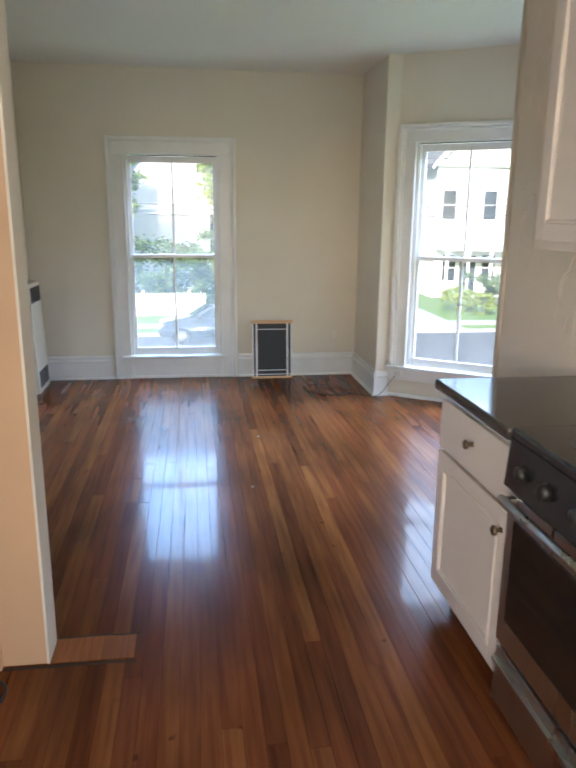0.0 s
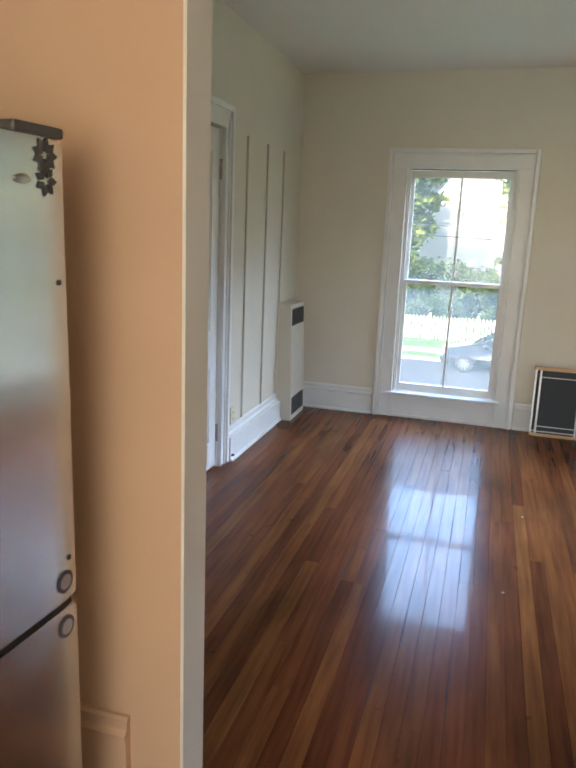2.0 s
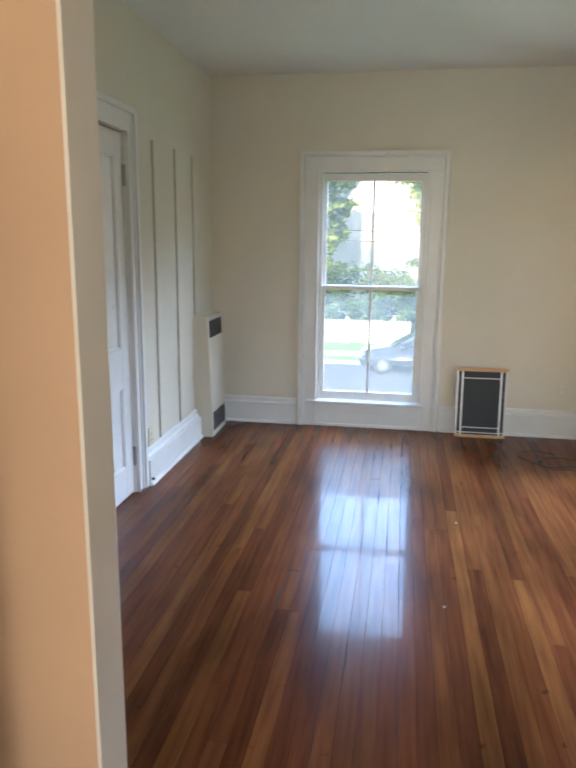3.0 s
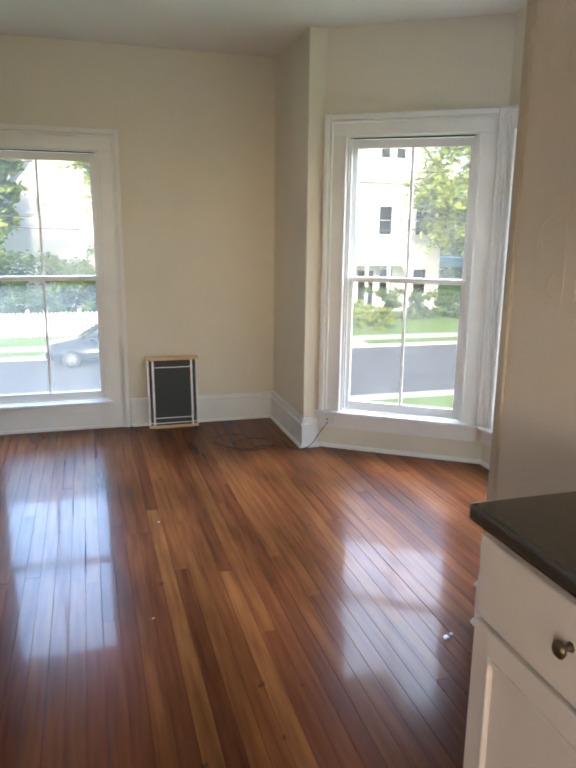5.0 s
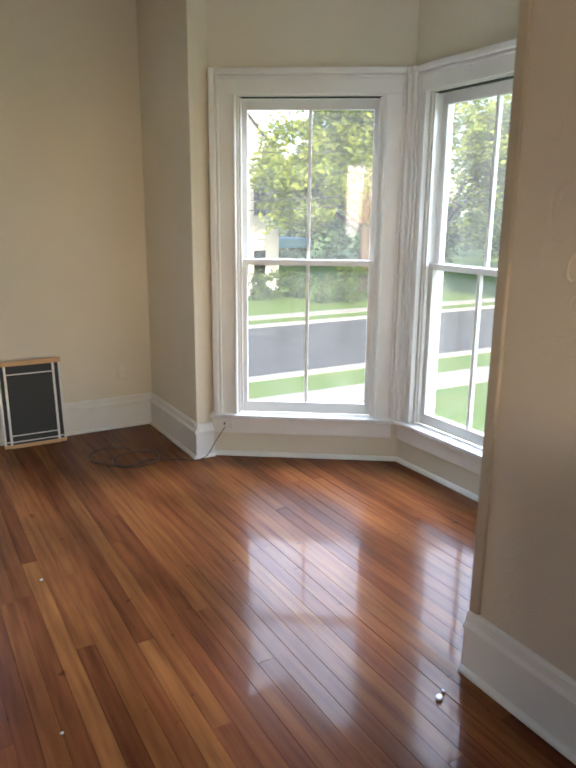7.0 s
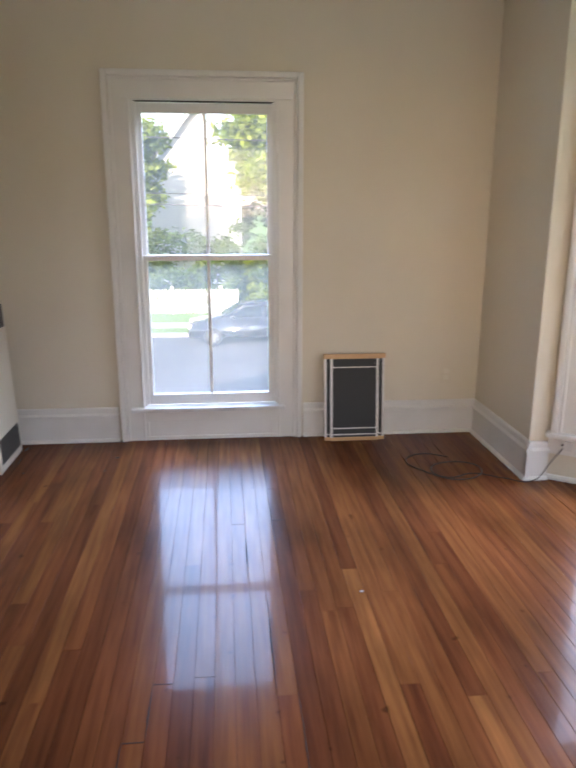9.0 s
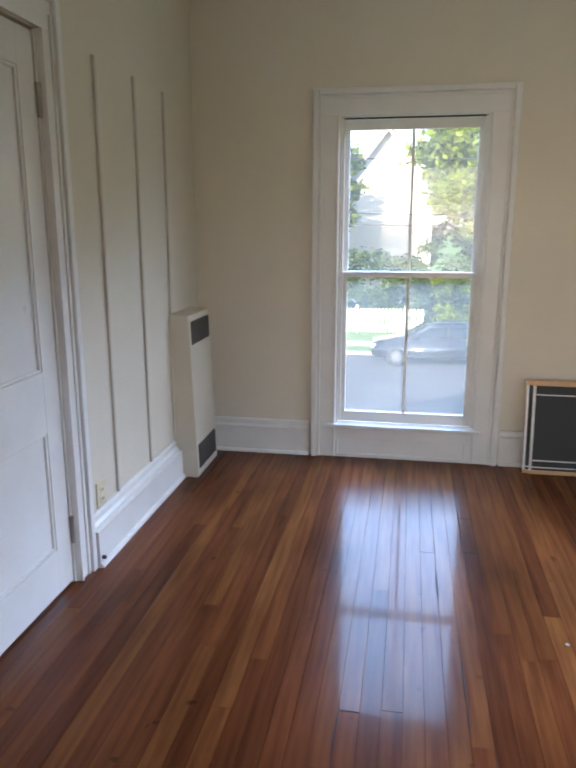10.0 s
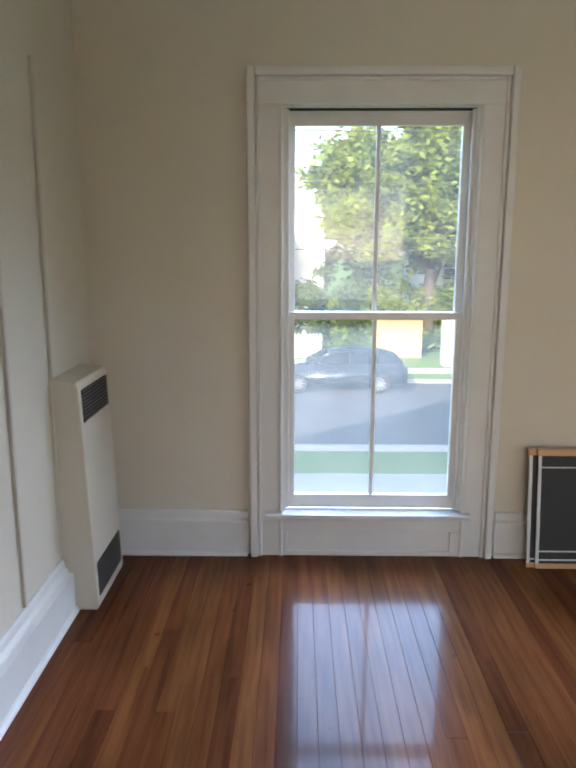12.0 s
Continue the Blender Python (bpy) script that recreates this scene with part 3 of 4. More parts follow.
# ---- door in the west wall ----
DY0, DY1, DTOP = 4.03, 4.803, 2.03
door = thing("door_1", "closed white painted two-panel wooden door", "door", kind="structure")
def door_leaf():
    bm = bmesh.new()
    x0, x1 = WEST - 0.045, WEST - 0.008
    for y0, y1, z0, z1 in ((DY0, DY0 + 0.10, 0.012, DTOP - 0.004), (DY1 - 0.10, DY1, 0.012, DTOP - 0.004)):
        box(bm, x0, x1, y0, y1, z0, z1)
    for z0, z1 in ((0.012, 0.190), (0.655, 0.880), (1.900, DTOP - 0.004)):
        box(bm, x0 + 0.0005, x1 - 0.0005, DY0 + 0.10, DY1 - 0.10, z0, z1)
    return bm
part("door_leaf", door_leaf(), TRIM, door)
for z0, z1 in ((0.190, 0.655), (0.880, 1.900)):
    bm = one(WEST - 0.036, WEST - 0.022, DY0 + 0.10, DY1 - 0.10, z0, z1)
    part("panel", bm, TRIM, door)
    bm = bmesh.new()
    for y0, y1, a, b in ((DY0 + 0.10, DY0 + 0.112, z0, z1), (DY1 - 0.112, DY1 - 0.10, z0, z1)):
        box(bm, WEST - 0.023, WEST - 0.012, y0, y1, a, b, bevel=0.003)
    for a, b in ((z0, z0 + 0.012), (z1 - 0.012, z1)):
        box(bm, WEST - 0.023, WEST - 0.0125, DY0 + 0.112, DY1 - 0.112, a, b, bevel=0.003)
    part("panel_mould", bm, TRIM, door)
for z in (0.222, 1.802):
    hinge = part("hinge", tube(bmesh.new(), (WEST + 0.002, DY1 + 0.004, z - 0.05), (WEST + 0.002, DY1 + 0.004, z + 0.05), 0.0085), NICKEL, door, "tarnished butt hinge")
    part("hinge_pin", tube(bmesh.new(), (WEST + 0.002, DY1 + 0.004, z + 0.05), (WEST + 0.002, DY1 + 0.004, z + 0.062), 0.0105), NICKEL, hinge)
knob = part("door_knob", lathe(bmesh.new(), [(0.022, 0), (0.024, 0.004), (0.009, 0.008), (0.009, 0.030), (0.024, 0.038), (0.027, 0.050), (0.020, 0.060), (0.004, 0.063)],
            pose(WEST - 0.008, DY0 + 0.055, 0.93, 0, 90, 0)), BRASS, door, "tarnished brass knob", smooth=True)
frame_1 = thing("door_frame", "moulded white painted door casing", "door frame", kind="structure")
for y0, y1, s in ((DY0 - 0.175, DY0 - 0.006, -1), (DY1 + 0.010, DY1 + 0.122, 1)):
    bm = one(WEST + 0.001, WEST + 0.022, y0, y1, 0.001, DTOP + 0.006, bevel=0.003)
    edge = y1 if s > 0 else y0
    box(bm, WEST + 0.02, WEST + 0.042, min(edge, edge - s * 0.034), max(edge, edge - s * 0.034), 0.001, DTOP + 0.135, bevel=0.007)
    box(bm, WEST + 0.02, WEST + 0.031, min(edge - s * 0.04, edge - s * 0.056), max(edge - s * 0.04, edge - s * 0.056), 0.001, DTOP + 0.06, bevel=0.004)
    inner = y0 if s > 0 else y1
    box(bm, WEST + 0.02, WEST + 0.030, min(inner, inner + s * 0.016), max(inner, inner + s * 0.016), 0.001, DTOP + 0.006, bevel=0.004)
    part("casing_side", bm, TRIM, frame_1)
bm = one(WEST + 0.001, WEST + 0.023, DY0 - 0.140, DY1 + 0.087, DTOP + 0.0065, DTOP + 0.135, bevel=0.003)
box(bm, WEST + 0.021, WEST + 0.0415, DY0 - 0.140, DY1 + 0.087, DTOP + 0.101, DTOP + 0.135, bevel=0.007)
part("casing_head", bm, TRIM, frame_1)
for y0, y1 in ((DY0 - 0.001 - 0.006, DY0 - 0.001), (DY1 + 0.003, DY1 + 0.012)):
    part("jamb", one(WEST - 0.139, WEST - 0.001, y0, y1, 0.001, DTOP), TRIM, frame_1)
# added near-black sheet; its colour gives the darkness behind the door
solid("shade_sheet_behind_door", one(WEST - 0.20, WEST - 0.142, DY0 - 0.1, DY1 + 0.1, -0.02, 2.2), DARK, "near-black sheet in place of the unlit space behind the door", "wall")

# panel battens on the west wall, their shadow lines put into colour and width
for y in (5.238, 5.642, 6.020):
    solid("trim_batten", one(WEST + 0.001, WEST + 0.013, y - 0.008, y + 0.008, 0.217, 2.046, bevel=0.002), BATTEN, "thin cream painted batten, darkened and widened for its shadow", "trim")


# ---- living room things ----
def heater():
    h = thing("wall_heater", "beige enamel gas wall heater with dark grilles", "heater", m=pose(WEST + 0.001, 6.005, 0.0))
    w, hh = 0.385, 0.915
    bm = bmesh.new()
    prism(bm, [(0, 0.0), (0.135, 0.0), (0.137, 0.02), (0.108, hh - 0.02), (0.100, hh), (0, hh + 0.012)], w)
    bmesh.ops.bevel(bm, geom=[e for e in bm.edges], offset=0.006, segments=2, affect="EDGES", profile=0.6)
    part("cabinet", bm, HEATER, h)
    lean = math.degrees(math.atan2(0.029, 0.89))
    for z0, z1, nm in ((0.045, 0.185, "lower_grille"), (0.755, 0.882, "upper_grille")):
        x = 0.137 - (z0 - 0.02) * 0.029 / 0.89
        g = part(nm, one(-0.004, 0.0015, 0.03, w - 0.03, 0, z1 - z0, m=pose(x, 0, z0, 0, -lean, 0)), DARK, h, "dark louvred grille")
        for i in range(9):
            z = (i + 0.5) * (z1 - z0) / 9
            part("louvre", one(-0.001, 0.006, 0.032, w - 0.032, z - 0.003, z + 0.003, m=pose(x, 0, z0, 0, -lean, 0)), GRILLE, g)
    part("mount_plate", one(-0.0005, 0.012, -0.010, w + 0.010, 0.24, hh - 0.01), HEATER, h)


heater()


def window_screen():
    lean = pose(0.568, 6.392, 0.002, -6.5, 0, 0) @ Matrix.Diagonal((1, 1, 1.0, 1))
    s = thing("window_screen", "sliding window screen with pine rails leaning on the wall", "window screen", m=lean)
    for nm, u0, u1, v in (("back_frame", 0.0, 0.375, 0.014), ("front_frame", 0.035, 0.335, 0.0)):
        f = tagged(new(nm), "white metal half of the screen")
        f.parent = s
        for a in (u0, u1 - 0.014):
            part("side_channel", one(a, a + 0.014, v, v + 0.010, 0.012, 0.525, bevel=0.002), ALU, f)
        part("top_rail", one(u0 - 0.006, u1 + 0.006, v - 0.001, v + 0.012, 0.510, 0.540, bevel=0.003), PINE, f, "bare pine rail")
        part("bottom_rail", one(u0, u1, v - 0.001, v + 0.012, 0.0, 0.022, bevel=0.003), PINE, f, "bare pine rail")
        for z in ((0.036, 0.075, 0.455) if v == 0 else (0.036,)):
            part("cross_bar", one(u0 + 0.014, u1 - 0.014, v + 0.001, v + 0.007, z, z + 0.006), ALU, f)
        part("mesh", one(u0 + 0.012, u1 - 0.012, v + 0.005, v + 0.0062, 0.020, 0.512), MESH, f, "dark fibreglass insect mesh")


window_screen()


def cable(name, pts, r, label, mat=None):
    c = bpy.data.curves.new(name, "CURVE")
    c.dimensions, c.bevel_depth, c.bevel_resolution, c.resolution_u = "3D", r, 3, 8
    sp = c.splines.new("BEZIER")
    sp.bezier_points.add(len(pts) - 1)
    for b, p in zip(sp.bezier_points, pts):
        b.co, b.handle_left_type, b.handle_right_type = p, "AUTO", "AUTO"
    c.materials.append(mat or RUBBER)
    return tagged(new(name, c), label, "cable")


loop = [(1.735, 5.655, 0.215), (1.66, 5.655, 0.12), (1.56, 5.64, 0.02), (1.44, 5.72, 0.005), (1.30, 5.80, 0.005), (1.14, 5.76, 0.005), (1.08, 5.86, 0.006),
        (1.22, 5.98, 0.005), (1.36, 5.88, 0.009), (1.22, 5.72, 0.006), (1.02, 5.88, 0.006), (0.98, 6.02, 0.005), (1.10, 6.12, 0.005), (1.24, 6.06, 0.005)]
cable("telephone_cable", loop, 0.0026, "loose black cable coiled on the floor by the bay")
jack = thing("wall_jack", "small white phone jack under the bay sill", "wall jack", m=along(BAY_A, BAY_B) @ pose(0.115, -0.022, 0.205))
part("jack_box", one(-0.024, 0.024, -0.020, 0.0, -0.024, 0.024, bevel=0.003), WHITE_PLASTIC, jack)
part("jack_plug", one(-0.034, -0.022, -0.014, -0.004, -0.004, 0.010, bevel=0.002), RUBBER, jack)
out_p = thing("wall_outlet", "ivory duplex outlet low on the wall above the skirting", "outlet", m=pose(WEST + 0.001, 5.068, 0.272))
part("cover_plate", one(0, 0.008, -0.042, 0.042, -0.053, 0.060, bevel=0.003), IVORY, out_p)
for z in (-0.021, 0.021):
    r = part("receptacle", one(0.006, 0.010, -0.016, 0.016, z - 0.014, z + 0.014, bevel=0.003), IVORY, out_p)
    for y in (-0.006, 0.006):
        part("slot", one(0.0095, 0.0105, y - 0.0015, y + 0.0015, z - 0.004, z + 0.006), DARK, r)
out_n = thing("wall_outlet", "cream painted-over duplex outlet on the plaster wall", "outlet", m=pose(1.357, NORTH - 0.001, 0.382))
part("cover_plate", one(-0.036, 0.036, -0.006, 0, -0.056, 0.056, bevel=0.003), CREAM, out_n)
for z in (-0.021, 0.021):
    part("receptacle", one(-0.016, 0.016, -0.009, -0.005, z - 0.014, z + 0.014, bevel=0.003), JAMB, out_n)
solid("door_stop", tube(bmesh.new(), (WEST + 0.05, 4.952, 0.040), (WEST + 0.066, 4.952, 0.040), 0.008), RUBBER, "small black rubber bumper on the skirting", "door stop", "")


def crumb(name, x, y, size, mat, label, seed):
    rnd = random.Random(seed)
    bm = bmesh.new()
    bmesh.ops.create_icosphere(bm, subdivisions=2, radius=size)
    for v in bm.verts:
        v.co *= rnd.uniform(0.45, 1.15)
        v.co.z *= 0.45
    low = min(v.co.z for v in bm.verts)
    return solid(name, bm, mat, label, "litter", "", pose(x, y, 0.0025 - low))


crumb("foil_scrap", 1.378, 3.400, 0.014, FOIL, "crumpled scrap of foil on the floorboards", 1)
crumb("foil_scrap", 1.408, 3.418, 0.009, FOIL, "crumpled scrap of foil on the floorboards", 2)
crumb("plaster_crumb", 0.462, 4.699, 0.007, PLASTER, "white crumb of plaster on the floor", 3)
crumb("plaster_crumb", 0.351, 3.816, 0.006, PLASTER, "white crumb of plaster on the floor", 4)

# ---- kitchen things ----
def knob_on(parent, x, y, z):
    part("knob", lathe(bmesh.new(), [(0.010, 0), (0.007, 0.006), (0.006, 0.014), (0.015, 0.020), (0.017, 0.026), (0.012, 0.031), (0.003, 0.033)],
         pose(x, y, z, 0, -90, 0), 20), BRASS, parent, "aged bronze knob", smooth=True)


def base_cabinet():
    c = thing("base_cabinet", "white painted base cabinet with one drawer and door", "cabinet")
    y0, y1 = 1.998, 2.598
    bm = one(0.975, EAST - 0.002, y0, y1, 0.095, 0.868)
    box(bm, 1.045, EAST - 0.002, y0, y1 - 0.02, 0.002, 0.095)
    part("body", bm, CABINET, c)
    part("toe_kick", one(1.040, 1.0445, y0, y1 - 0.02, 0.002, 0.094), DARK, c, "dark recessed toe kick")
    d = part("drawer_front", one(0.956, 0.974, y0 + 0.006, y1 - 0.002, 0.652, 0.838, bevel=0.006), CABINET, c)
    knob_on(d, 0.956, 2.297, 0.758)
    door_c = framed_door(c, 0.956, y0 + 0.006, y1 - 0.002, 0.100, 0.640)
    knob_on(door_c, 0.956, 2.040, 0.573)


def framed_door(parent, x, y0, y1, z0, z1, r=0.058, s=0.013):
    """A door facing -x: stiles and rails, a sunk field and a raised moulding round it."""
    d = part("door", one(x + 0.009, x + 0.0175, y0 + r - 0.004, y1 - r + 0.004, z0 + r - 0.004, z1 - r + 0.004), CABINET, parent)
    for nm, a in (("stile", (y0, y0 + r, z0, z1)), ("stile", (y1 - r, y1, z0, z1)), ("rail", (y0 + r, y1 - r, z0, z0 + r)), ("rail", (y0 + r, y1 - r, z1 - r, z1))):
        part(nm, one(x, x + 0.018, *a, bevel=0.004), CABINET, d)
    for a in ((y0 + r, y0 + r + s, z0 + r, z1 - r), (y1 - r - s, y1 - r, z0 + r, z1 - r), (y0 + r + s, y1 - r - s, z0 + r, z0 + r + s), (y0 + r + s, y1 - r - s, z1 - r - s, z1 - r)):
        part("moulding", one(x - 0.005, x + 0.012, *a, bevel=0.005), CABINET, d)
    return d


base_cabinet()
solid("countertop", one(0.926, EAST - 0.002, 1.996, 2.606, 0.872, 0.910, bevel=0.009), COUNTER, "dark glossy laminate countertop on the cabinet", "countertop", "")


def upper_cabinet():
    c = thing("wall_cabinet", "cream painted wall cabinet with a framed door", "cabinet")
    y0, y1 = 1.90, 2.572
    part("body", one(1.262, EAST - 0.002, y0, y1, 1.385, 2.30, bevel=0.003), CABINET, c)
    framed_door(c, 1.242, y0 + 0.01, y1 - 0.012, 1.415, 2.285)


upper_cabinet()


def stove():
    s = thing("kitchen_range", "freestanding range in black and stainless steel", "stove")
    y0, y1 = 1.232, 1.990
    part("body", one(0.972, EAST - 0.02, y0, y1, 0.02, 0.885, bevel=0.004), BLACK, s)
    part("cooktop", one(0.935, EAST - 0.02, y0 - 0.002, y1 + 0.002, 0.886, 0.916, bevel=0.008), BLACK, s, "black glass cooktop")
    for x, y, r in ((1.10, 1.43, 0.10), (1.10, 1.80, 0.085), (1.36, 1.43, 0.085), (1.36, 1.80, 0.10)):
        part("burner", lathe(bmesh.new(), [(r, 0), (r, 0.002), (r - 0.006, 0.002)], pose(x, y, 0.916), 32), GREY_PLASTIC, s, "round burner ring")
    bm = bmesh.new()
    prism(bm, [(0.972, 0.885), (0.972, 0.735), (0.925, 0.745), (0.935, 0.885)], y1 - y0, Matrix.Translation((0, y0, 0)))
    panel = part("control_panel", bm, BLACK, s, "black sloping control panel")
    for y in (1.33, 1.46, 1.61, 1.76, 1.89):
        part("dial", lathe(bmesh.new(), [(0.024, 0), (0.022, 0.018), (0.014, 0.024), (0.003, 0.025)], pose(0.930, y, 0.815, 0, -94, 0), 20), RUBBER, panel, smooth=True)
    d = part("oven_door", one(0.940, 0.971, y0 + 0.006, y1 - 0.006, 0.245, 0.728, bevel=0.006), STEEL, s, "stainless steel oven door")
    part("oven_window", one(0.936, 0.941, y0 + 0.055, y1 - 0.055, 0.335, 0.655, bevel=0.002), OVEN, d, "dark oven glass")
    part("handle", tube(bmesh.new(), (0.905, y0 + 0.03, 0.715), (0.905, y1 - 0.03, 0.715), 0.012), STEEL, d, smooth=True)
    for y in (y0 + 0.05, y1 - 0.05):
        part("handle_bracket", one(0.905, 0.941, y - 0.012, y + 0.012, 0.706, 0.724, bevel=0.003), STEEL, d)
    dr = part("storage_drawer", one(0.944, 0.971, y0 + 0.006, y1 - 0.006, 0.035, 0.225, bevel=0.006), STEEL, s, "stainless steel storage drawer")
    part("drawer_lip", one(0.930, 0.945, y0 + 0.012, y1 - 0.012, 0.172, 0.186, bevel=0.003), STEEL, dr)


stove()


def fridge():
    f = thing("refrigerator", "stainless bottom-freezer refrigerator with a bowed front", "refrigerator", m=pose(-0.648, 2.19, 0, 0, 0, -5) @ pose(0.655, -2.19, 0))
    y0, y1, xf, top = 1.49, 2.190, -0.655, 1.638
    part("case", one(-1.36, xf - 0.055, y0, y1, 0.03, top - 0.005, bevel=0.006), GREY_PLASTIC, f, "dark grey side case")

    def bowed(z0, z1):
        bm, n = bmesh.new(), 16
        outline = [(y0 + (y1 - y0) * i / n, 0.007 * (1 - (2 * i / n - 1) ** 2)) for i in range(n + 1)]
        ring = [(xf - 0.05, y0), *[(xf + b, y) for y, b in outline], (xf - 0.05, y1)]
        a = [bm.verts.new((x, y, z0)) for x, y in ring]
        b = [bm.verts.new((x, y, z1)) for x, y in ring]
        bm.faces.new(a)
        bm.faces.new(b[::-1])
        for i in range(len(a)):
            j = (i + 1) % len(a)
            bm.faces.new((a[i], a[j], b[j], b[i]))
        bmesh.ops.bevel(bm, geom=[e for e in bm.edges if abs(e.verts[0].co.z - e.verts[1].co.z) < 1e-6 and len(e.link_faces) == 2], offset=0.006, segments=2, affect="EDGES")
        return bm
    up = part("upper_door", bowed(0.683, top), FRIDGE, f, "dented stainless steel door")
    low = part("lower_door", bowed(0.075, 0.666), FRIDGE, f, "stainless steel freezer door")
    part("door_gap", one(-0.72, xf - 0.012, y0 + 0.01, y1 - 0.002, 0.663, 0.687), DARK, f)
    part("kick_plate", one(-0.75, xf - 0.03, y0 + 0.01, y1 - 0.004, 0.012, 0.072), GREY_PLASTIC, f)
    part("foot", one(-0.70, xf + 0.006, y1 - 0.075, y1 - 0.01, 0.0, 0.05, bevel=0.008), NICKEL, f)
    part("hinge_cap", one(-0.76, xf + 0.008, y1 - 0.13, y1, top, top + 0.022, bevel=0.008), GREY_PLASTIC, f, "dark plastic hinge cover")
    bulge = lambda y: xf + 0.007 * (1 - (2 * (y - y0) / (y1 - y0) - 1) ** 2)
    side = -math.degrees(math.atan2(bulge(2.17) - bulge(2.13), 0.04))
    part("badge", lathe(bmesh.new(), [(0.016, 0), (0.016, 0.003), (0.012, 0.004)], pose(bulge(2.075), 2.075, 1.560, 0, 90, side) @ Matrix.Diagonal((0.55, 1.35, 1, 1)), 24), NICKEL, up, "small oval metal badge", smooth=True)
    bm = bmesh.new()
    for cz, n, r in ((1.606, 9, 0.034), (1.560, 7, 0.030)):
        for k in range(n):
            a = 2 * math.pi * k / n
            prism(bm, [(0.006, 0), (0.6 * r, 0.25 * r), (r, 0), (0.6 * r, -0.25 * r)], 0.0012, pose(bulge(2.140) + 0.0025, 2.140, cz, 0, 0, side) @ pose(0, 0, 0, 0, 0, 90) @ pose(0, 0, 0, 0, math.degrees(a), 0))
    part("flower_sticker", bm, GREY_PLASTIC, up, "dark flower-shaped sticker")
    for z, host in ((0.730, up), (0.622, low)):
        part("round_sticker", lathe(bmesh.new(), [(0.025, 0), (0.025, 0.0015), (0.024, 0.0018)], pose(bulge(2.152) + 0.001, 2.152, z, 0, 90, side), 28), GREY_PLASTIC, host, "round dark sticker")
        part("sticker_mark", lathe(bmesh.new(), [(0.017, 0), (0.017, 0.0015), (0.010, 0.0016)], pose(bulge(2.152) + 0.0022, 2.152, z, 0, 90, side), 20), NICKEL, host)
    for z in (1.37, 0.78):
        part("handle_plug", lathe(bmesh.new(), [(0.006, 0), (0.006, 0.002), (0.002, 0.003)], pose(bulge(2.168), 2.168, z, 0, 90, side), 14), DARK, up)


fridge()
cable("power_cord", [(-0.80, 2.28, 0.03), (-0.70, 2.29, 0.012), (-0.60, 2.27, 0.006), (-0.575, 2.20, 0.006), (-0.61, 2.13, 0.006), (-0.66, 2.10, 0.006)], 0.005,
      "dark brown power cord lying on the floor by the refrigerator")

# ---- outdoors ----
GROUND = -3.4
gnd = solid("ground", one(-400, 400, -300, 600, GROUND - 0.3, GROUND), GRASS, "green lawn around the houses", "ground")
solid("road", one(-200, 200, 19.6, 28.0, GROUND - 0.08, GROUND + 0.004), ASPHALT, "grey asphalt street", "road")
for y0, y1 in ((19.42, 19.6), (28.0, 28.18)):
    solid("kerb", one(-200, 200, y0, y1, GROUND - 0.1, GROUND + 0.13, bevel=0.02), CONCRETE, "pale concrete kerb along the street", "kerb")
for y0, y1 in ((16.2, 17.7), (30.0, 31.2)):
    solid("pavement", one(-200, 200, y0, y1, GROUND - 0.1, GROUND + 0.02), CONCRETE, "concrete pavement beside the street", "pavement")
solid("driveway", one(9.3, 12.0, 28.1, 45.0, GROUND - 0.1, GROUND + 0.03), CONCRETE, "pale driveway across the street", "driveway")


def leaves(name, blobs, n, size, mat, parent, label, seed):
    """A crown of many small leaf blades, scattered in uneven clumps round the given centres (x, y, z, radius)."""
    rnd = random.Random(seed)
    verts, faces = [], []
    clumps = []
    for x, y, z, r in blobs:
        for _ in range(int(10 + r * 8)):
            d = Vector((rnd.gauss(0, 1), rnd.gauss(0, 1), rnd.gauss(0, 0.9))).normalized() * r * rnd.uniform(0.55, 1.05)
            clumps.append((Vector((x, y, z)) + d, r * rnd.uniform(0.16, 0.36)))
    for _ in range(n):
        c, r = clumps[rnd.randrange(len(clumps))]
        p = c + Vector((rnd.gauss(0, 0.5), rnd.gauss(0, 0.5), rnd.gauss(0, 0.35))) * r
        u = Vector((rnd.gauss(0, 1), rnd.gauss(0, 1), rnd.gauss(0, 0.5))).normalized()
        v = u.cross(Vector((rnd.gauss(0, 1), rnd.gauss(0, 1), rnd.gauss(0, 1)))).normalized()
        s = size * rnd.uniform(0.6, 1.4)
        k = len(verts)
        verts += [p - u * s, p + v * s * 0.45, p + u * s, p - v * s * 0.45]
        faces.append((k, k + 1, k + 2, k + 3))
    me = bpy.data.meshes.new(name)
    me.from_pydata(verts, [], faces)
    me.materials.append(mat)
    ob = new(name, me)
    ob.parent = parent
    return tagged(ob, label)


